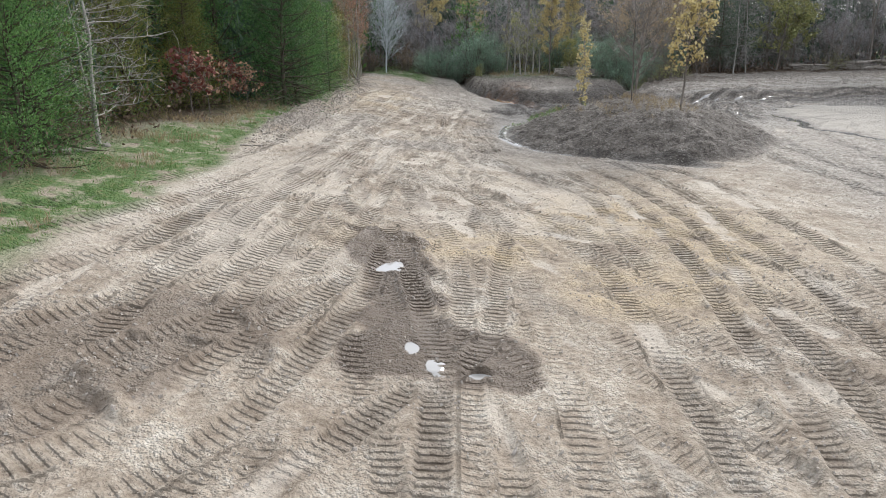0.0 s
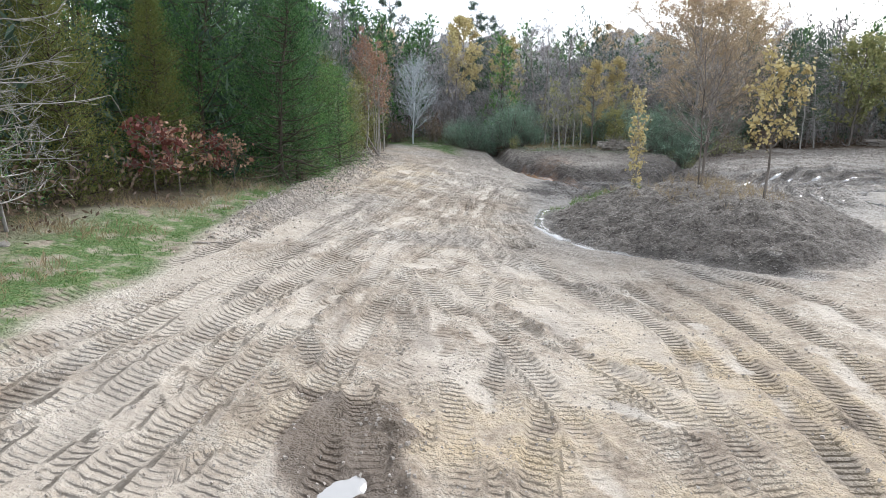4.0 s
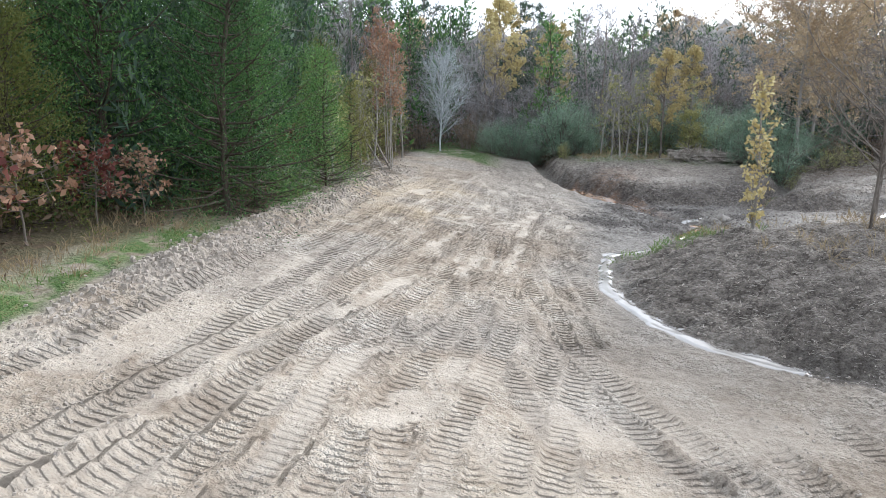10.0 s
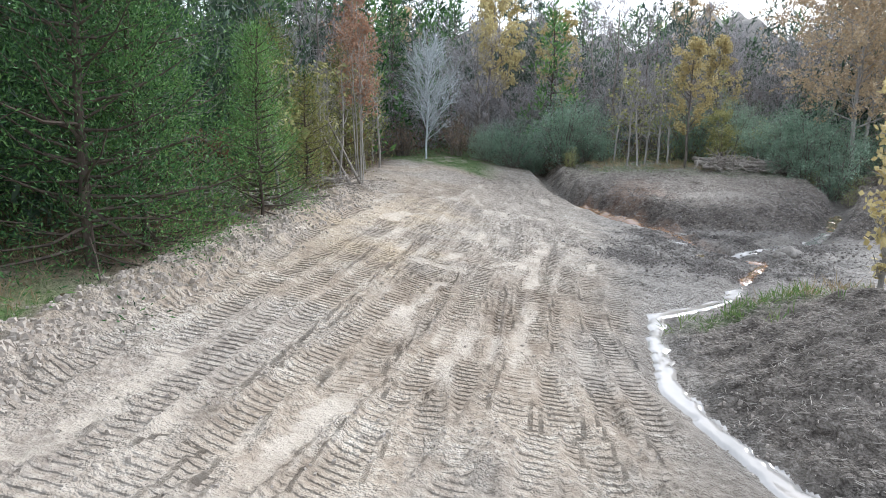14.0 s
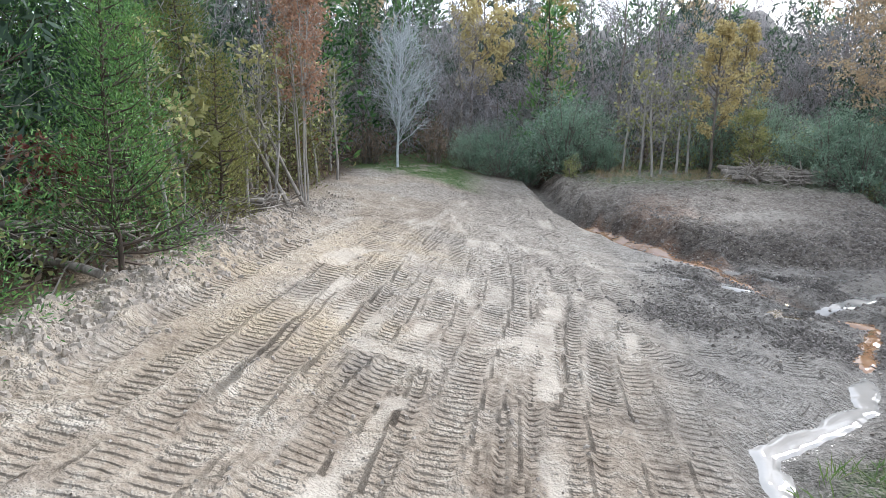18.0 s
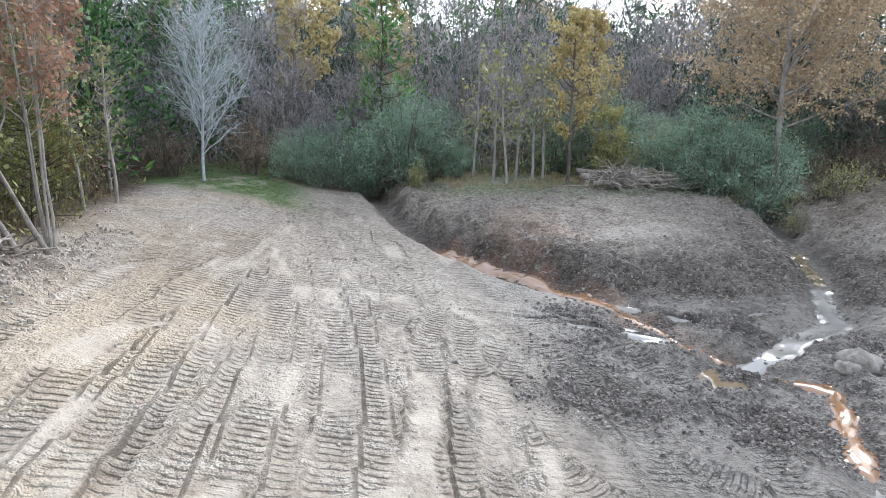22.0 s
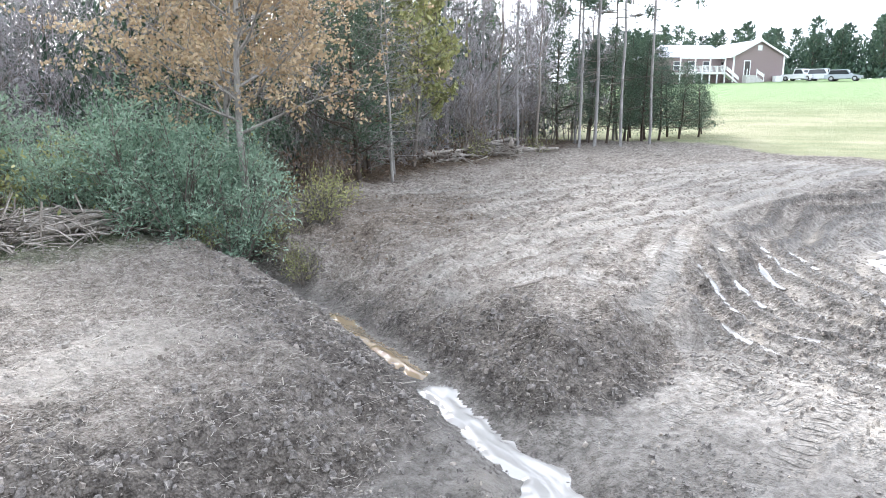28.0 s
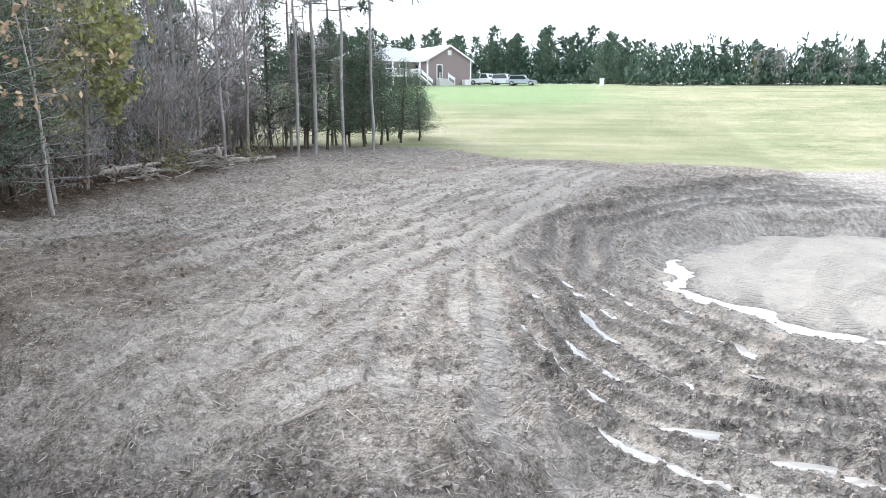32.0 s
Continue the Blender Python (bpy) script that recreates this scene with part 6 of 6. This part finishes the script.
MULCH_EARTH = simple("topsoil_clod_earth", (0.15, 0.127, 0.108), (0.38, 0.338, 0.295), 14, 0.95, 0.5)
EARTH_DARK = simple("dark_clod_earth", (0.09, 0.08, 0.073), (0.30, 0.272, 0.248), 14, 0.95, 0.5)
in_mound_at = grid_at(in_mound)
on_mulch, on_dark, on_grass, on_berm, on_bog, on_rut, on_press, on_arc = (grid_at(q) for q in (MULCH * (1 - 0.6 * LITTER_SHADE) * (1 - FIELD) * (1 - 0.8 * TREAD), DARK, GRASS, bermzone, bog, ruts, np.clip(PRESS * 14, 0, 1), arcs * sm(swell, -0.1, 0.5)))
scatter("earth_clods", "tan crumbled clods along the scraped edge", "clods", BROWN_EARTH, 20000, 1, -8, -5.2, 20, 50, lambda x, y: on_berm(x, y) ** 2, clods(0.012, 0.085))
scatter("track_clods", "small crumbs of clay thrown up by the tracks", "clods", BROWN_EARTH, 90000, 2, -7, 12, 5, 47, lambda x, y: 0.06 + 0.5 * on_press(x, y), clods(0.010, 0.045))
scatter("clay_crumbs", "fine crumbs of dry clay over the tracked ground", "crumbs", BROWN_EARTH, 60000, 14, -6.5, 8, 4.6, 46, lambda x, y: np.clip(0.35 + 0.6 * vnoise(x, y, 0.9, 47), 0, 1) * (1 - 0.6 * sm(y, 14, 26)) * (1 - on_grass(x, y)), crumbs(0.008, 0.024))
scatter("bank_clods", "dark crumbled topsoil on the cut banks", "clods", EARTH_DARK, 46000, 3, 0, 16, 39.5, 58, lambda x, y: 0.75 * on_dark(x, y) + 0.35 * on_bog(x, y), clods(0.012, 0.065))
scatter("mud_clods", "dark wet clods churned up beside the rill", "clods", EARTH_DARK, 40000, 18, 0.4, 10, 37, 46.5, lambda x, y: on_bog(x, y) * (0.15 + 0.85 * sm(on_dark(x, y), 0.3, 0.8)) * (vnoise(x, y, 0.7, 104) > -0.15) * (1 - sm(in_mound_at(x, y), -0.2, 0.2)), clods(0.012, 0.06))
scatter("rut_clods", "grey churned clods in the ruts by the pond", "clods", MULCH_EARTH, 34000, 4, 9, 26, 33, 45, lambda x, y: 0.45 * on_rut(x, y) + 0.35 * on_arc(x, y), clods(0.012, 0.05))
scatter("chipped_brush", "pale wood chips and shredded twigs strewn on topsoil", "wood chips", CHIP, 42000, 5, 0, 30, 24, 60, lambda x, y: 0.6 * on_mulch(x, y) * (1 - 0.5 * sm(x, 14, 18)), chips(0.04, 0.0042))
scatter("bank_chips", "pale shredded stems strewn down the cut banks", "wood chips", CHIP, 30000, 16, 0.5, 18, 44, 57, lambda x, y: 0.55 * on_mulch(x, y) * (vnoise(x, y, 1.1, 99) > -0.2), chips(0.045, 0.0045))
scatter("mound_chips", "shredded stems and bark strewn over the mound", "wood chips", CHIP, 14000, 17, 2.5, 13.5, 25, 37, lambda x, y: 0.5 * on_mulch(x, y), chips(0.05, 0.006))
scatter("topsoil_clods", "grey-brown crumbs of topsoil between the chips", "clods", MULCH_EARTH, 34000, 15, 2, 30, 25, 56, lambda x, y: 0.6 * on_mulch(x, y), clods(0.012, 0.06))
scatter("long_chips", "pale splintered sticks strewn on the banks", "wood chips", CHIP, 1500, 6, 0, 30, 24, 58, lambda x, y: 0.6 * on_mulch(x, y), chips(0.15, 0.006))
scatter("grass_tufts", "short green grass along the wood's edge", "grass", LEAF["grass"], 16000, 7, -11, 9, 8, 60, lambda x, y: on_grass(x, y) ** 2 * (vnoise(x, y, 1.3, 44) > -0.25), blades(0.13, 0.014, 5))
scatter("dry_grass", "straw-coloured dead grass and weeds", "grass", LEAF["straw"], 3000, 8, -11.5, -6.6, 10, 56, lambda x, y: sm(-x, 7.2, 9.2) * (vnoise(x, y, 1.8, 45) > -0.1), blades(0.35, 0.014, 6))
scatter("mound_grass", "green and dry grass on the mound's shoulder", "grass", LEAF["grass"], 420, 9, 2.4, 8.8, 33.2, 37, lambda x, y: np.exp(-((x - 4.6) / 1.7) ** 2 - ((y - 35.2) / 0.8) ** 2), blades(0.32, 0.016, 8))
scatter("mound_straw", "dry weeds round the saplings", "grass", LEAF["straw"], 700, 10, 4.0, 11, 28, 36, lambda x, y: np.exp(-((x - 8.2) / 1.6) ** 2 - ((y - 31.6) / 2.0) ** 2) + np.exp(-((x - 5.6) / 0.8) ** 2 - ((y - 34.9) / 0.7) ** 2), blades(0.45, 0.014, 8))
scatter("far_straw", "pale dry grass along the wood's foot", "grass", LEAF["straw"], 1300, 11, 2.5, 13, 56.6, 60, lambda x, y: 0.1 + 0.5 * (vnoise(x, y, 1.5, 46) > 0), blades(0.3, 0.014, 6))
scatter("leaf_litter", "fallen brown leaves under the trees", "fallen leaves", LEAF["brown"], 14000, 12, -12, 34, 12, 62, lambda x, y: grid_at(LITTER_SHADE)(x, y), blades(0.10, 0.07, 1))

# ---- house past the field ----
BRICK_WALL = simple("mauve_brick", (0.20, 0.15, 0.145), (0.30, 0.24, 0.235), 9, 0.9, 0.3)
SHINGLE = simple("grey_shingle", (0.30, 0.31, 0.33), (0.46, 0.47, 0.49), 5, 0.9, 0.3)
WHITE = simple("white_trim_paint", (0.68, 0.68, 0.67), (0.80, 0.80, 0.79), 3, 0.55, 0.1)
GLASS = water_mat("window_glass", (0.03, 0.035, 0.04), 0.05)
DARK_GAP = simple("shaded_doorway", (0.05, 0.045, 0.042), (0.10, 0.09, 0.085), 3, 0.8, 0.1)
CONCRETE = simple("pale_concrete", (0.42, 0.41, 0.39), (0.58, 0.57, 0.54), 4, 0.9, 0.2)


def box(bm, x0, x1, y0, y1, z0, z1):
    q = [bm.verts.new(c) for c in ((x0, y0, z0), (x1, y0, z0), (x1, y1, z0), (x0, y1, z0), (x0, y0, z1), (x1, y0, z1), (x1, y1, z1), (x0, y1, z1))]
    for f in ((3, 2, 1, 0), (4, 5, 6, 7), (0, 1, 5, 4), (1, 2, 6, 5), (2, 3, 7, 6), (3, 0, 4, 7)):
        bm.faces.new([q[i] for i in f])
    return bm


def slab(name, parent, material, x0, x1, y0, y1, z0, z1, label="", bevel=0.0):
    bm = box(bmesh.new(), x0, x1, y0, y1, z0, z1)
    if bevel:
        bmesh.ops.bevel(bm, geom=bm.edges, offset=bevel, segments=1, affect="EDGES")
    return part(name, bm, material, parent, label)


def prism(name, parent, material, outline, y0, y1, label=""):
    """An outline in x and z, drawn out along y."""
    bm = bmesh.new()
    a, b = ([bm.verts.new((x, y, z)) for x, z in outline] for y in (y0, y1))
    bm.faces.new(a)
    bm.faces.new(b[::-1])
    for i in range(len(a)):
        j = (i + 1) % len(a)
        bm.faces.new((a[j], a[i], b[i], b[j]))
    return part(name, bm, material, parent, label)


def window(parent, x, y, z, w, h, axis):
    """A white framed sash window standing a little proud of the wall."""
    sx = (w / 2, 0.05) if axis == "x" else (0.05, w / 2)
    fr = slab("window", parent, WHITE, x - sx[0], x + sx[0], y - sx[1], y + sx[1], z, z + h, "white framed window")
    g = 0.012 if axis == "x" else 0.0
    for k in (0, 1):
        z0, z1 = z + 0.07 + k * (h / 2), z + h / 2 - 0.05 + k * (h / 2)
        if axis == "x":
            slab("pane", fr, GLASS, x - w / 2 + 0.08, x + w / 2 - 0.08, y - sx[1] - 0.012, y + sx[1] + 0.012, z0, z1)
        else:
            slab("pane", fr, GLASS, x - sx[0] - 0.012, x + sx[0] + 0.012, y - w / 2 + 0.08, y + w / 2 - 0.08, z0, z1)
    return fr


def build_house():
    ob = thing("house", "single-storey mauve brick house with white porch and grey roof", "house")
    # gabled block; its end wall faces -y
    w, dp, eave, top = 4.1, 11.0, 3.75, 5.9
    prism("wall", ob, BRICK_WALL, [(-w, -0.6), (w, -0.6), (w, eave), (0, top), (-w, eave)], 0, dp, "mauve brick gabled walls")
    for s in (-1, 1):
        prism("roof", ob, SHINGLE, [(0, top + 0.12), (s * (w + 0.45), eave - 0.12), (s * (w + 0.45), eave - 0.28), (0, top - 0.02)][::s], -0.35, dp + 0.35)
        prism("bargeboard", ob, WHITE, [(0, top + 0.1), (s * (w + 0.42), eave - 0.14), (s * (w + 0.42), eave - 0.40), (0, top - 0.2)][::s], -0.40, -0.355)
        slab("corner_board", ob, WHITE, s * w - 0.12, s * w + 0.12, -0.06, 0.1, -0.3, eave - 0.1)
    slab("gutter", ob, WHITE, -w - 0.55, -w - 0.42, -0.3, dp + 0.3, eave - 0.42, eave - 0.28)
    vent = slab("gable_vent", ob, WHITE, -0.35, 0.35, -0.05, 0.02, 4.4, 5.15, "white gable vent")
    for k in range(4):
        slab("louvre", vent, WHITE, -0.28, 0.28, -0.075, -0.052, 4.48 + k * 0.16, 4.57 + k * 0.16)
    door = slab("door", ob, WHITE, -2.45, -1.35, -0.06, 0.03, 0.75, 2.95, "dark door in a white frame")
    # dark slab on the frame: the doorway's shade is put into its colour
    slab("door_leaf", door, DARK_GAP, -2.3, -1.5, -0.085, -0.062, 0.8, 2.8)
    steps = slab("landing", ob, CONCRETE, -2.6, -1.0, -1.3, -0.07, -0.4, 0.72, "white stair with railings")
    for k in range(4):
        slab("tread", steps, CONCRETE, -1.0 + k * 0.3, -0.7 + k * 0.3, -1.3, -0.1, -0.4, 0.55 - k * 0.19)
    for x0, z0 in ((-2.6, 0.72), (-1.0, 0.72), (0.2, 0.0)):
        slab("railing_post", steps, WHITE, x0 - 0.05, x0 + 0.05, -1.32, -1.22, z0 - 0.3, z0 + 0.95)
    prism("handrail", steps, WHITE, [(-1.0, 1.55), (0.25, 0.85), (0.25, 0.35), (-1.0, 1.05)], -1.3, -1.24)
    slab("heat_pump", ob, WHITE, 2.2, 3.4, -1.2, -0.3, -0.3, 0.65, "white outdoor cooling unit", 0.04)
    window(ob, -w, 3.2, 1.7, 1.0, 1.2, "y")
    # wing behind, with a raised deck
    prism("wall", ob, BRICK_WALL, [(3.5, -0.6), (12.0, -0.6), (12.0, 3.6), (3.5, 3.6)], -w - 11.0, -w, "brick wing walls").matrix_basis = Matrix(((0, 1, 0, 0), (1, 0, 0, 0), (0, 0, 1, 0), (0, 0, 0, 1)))
    bm = bmesh.new()
    x0, x1, y0, y1, z0, z1 = -w - 11.5, -w + 0.5, 2.9, 12.6, 3.5, 5.7
    q = [bm.verts.new(c) for c in ((x0, y0, z0), (x1, y0, z0), (x1, y1, z0), (x0, y1, z0), (x0 + 3.5, 7.7, z1), (x1, 7.7, z1))]
    for f in ((3, 2, 1, 0), (0, 1, 5, 4), (2, 3, 4, 5), (3, 0, 4), (1, 2, 5)):
        bm.faces.new([q[i] for i in f])
    part("roof", bm, SHINGLE, ob, "grey hipped wing roof")
    deck = slab("deck", ob, WHITE, -w - 8.5, -w - 1.2, 0.2, 3.45, 0.95, 1.2, "raised white deck with railings")
    for k in range(7):
        slab("post", deck, WHITE, -w - 8.5 + k * 1.2, -w - 8.34 + k * 1.2, 0.2, 0.36, -0.5, 3.4 if k % 2 == 0 else 2.1)
    for k in range(36):
        slab("baluster", deck, WHITE, -w - 8.4 + k * 0.2, -w - 8.34 + k * 0.2, 0.25, 0.31, 1.2, 2.05)
    slab("top_rail", deck, WHITE, -w - 8.5, -w - 1.2, 0.18, 0.38, 2.05, 2.13)
    slab("beam", deck, WHITE, -w - 8.5, -w - 1.2, 0.2, 0.4, 3.15, 3.45)
    prism("deck_stair", deck, WHITE, [(-w - 1.2, 1.2), (-w + 0.9, -0.4), (-w + 0.6, -0.4), (-w - 1.2, 0.9)], -0.2, 0.9)
    prism("stair_rail", deck, WHITE, [(-w - 1.2, 2.1), (-w + 0.9, 0.5), (-w + 0.9, 0.0), (-w - 1.2, 1.5)], -0.2, -0.12)
    for k in (0, 1, 2):
        window(ob, -w - 7.4 + k * 2.4, 3.44, 1.6, 1.1, 1.35, "x")
    return ob


house = build_house()
HX, HY = 119.8, 60.2
house.matrix_basis = pose(HX, HY, height(HX, HY) + 0.25, 0, 0, -82 + 33)


def car(label, colour, length, tall, seed, pickup=False):
    """A parked car: body, cabin, glass and wheels, nose towards -x."""
    ob = thing("car", label, "car")
    paint = simple("car_paint", colour, tuple(min(1, c * 1.08) for c in colour), 2, 0.3, 0.0, 0.1)
    h, belt, w = length / 2, 0.98 * tall / 1.75, 0.9
    body = [(-h, 0.45), (-h + 0.1, 0.35), (h - 0.1, 0.35), (h, 0.5), (h - 0.02, belt), (-h + 1.3, belt), (-h + 0.15, belt - 0.1)]
    ob_body = prism("body", ob, paint, body[::-1], -w, w)
    end = h - 2.0 if pickup else h - 0.35
    cab = [(-h + 1.25, belt), (-h + 1.9, tall), (end - 0.25, tall), (end, belt)]
    prism("cabin", ob, paint, cab[::-1], -w + 0.1, w - 0.1)
    for s in (-1, 1):
        y = s * (w - 0.1)
        prism("side_window", ob, GLASS, [(-h + 1.55, belt + 0.05), (-h + 1.98, tall - 0.1), (end - 0.35, tall - 0.1), (end - 0.15, belt + 0.05)][::-1], y - 0.012, y + 0.012)
        for k, x in enumerate((-h + 0.85, h - 0.9)):
            bm = bmesh.new()
            bmesh.ops.create_cone(bm, cap_ends=True, segments=18, radius1=0.36, radius2=0.36, depth=0.24, matrix=Matrix.Translation((x, s * (w - 0.1), 0.36)) @ Matrix.Rotation(math.pi / 2, 4, "X"))
            wh = part("wheel", bm, TYRE, ob, "black tyre")
            bm = bmesh.new()
            bmesh.ops.create_cone(bm, cap_ends=True, segments=14, radius1=0.21, radius2=0.19, depth=0.28, matrix=Matrix.Translation((x, s * (w - 0.1), 0.36)) @ Matrix.Rotation(math.pi / 2, 4, "X"))
            part("rim", bm, RIM, wh, "grey metal rim")
        slab("headlight", ob, RIM, -h - 0.01, -h + 0.06, s * 0.72 - 0.14, s * 0.72 + 0.14, belt - 0.28, belt - 0.14)
    slab("windscreen", ob, GLASS, -h + 1.42, -h + 1.5, -w + 0.2, w - 0.2, belt + 0.05, tall - 0.15)
    slab("bumper", ob, RIM, -h - 0.05, -h + 0.05, -w + 0.05, w - 0.05, 0.38, 0.52)
    return ob


TYRE = simple("tyre_rubber", (0.02, 0.02, 0.02), (0.05, 0.05, 0.05), 8, 0.85, 0.1)
RIM = simple("rim_metal", (0.35, 0.35, 0.36), (0.55, 0.55, 0.56), 4, 0.35, 0.0, 0.8)
for k, (x, y, ob) in enumerate(((121.6, 54.6, car("white pickup truck parked on the grass", (0.68, 0.69, 0.70), 5.3, 1.75, 1, True)),
                                (120.2, 51.4, car("silver sport utility car parked by the house", (0.62, 0.64, 0.66), 4.7, 1.75, 2)),
                                (117.8, 48.6, car("grey estate car parked by the house", (0.38, 0.41, 0.45), 4.7, 1.6, 3)))):
    ob.matrix_basis = pose(x, y, height(x, y), 0, 0, 60 + 12 * k)
    tagged(ob, group="cars by the house")

utility = thing("utility_box", "small white utility box standing in the field", "utility box")
utility.location = at(115, 36.6)
slab("cabinet", utility, WHITE, -0.35, 0.35, -0.3, 0.3, 0, 1.1, "", 0.03)
slab("lid", utility, WHITE, -0.4, 0.4, -0.35, 0.35, 1.104, 1.18)
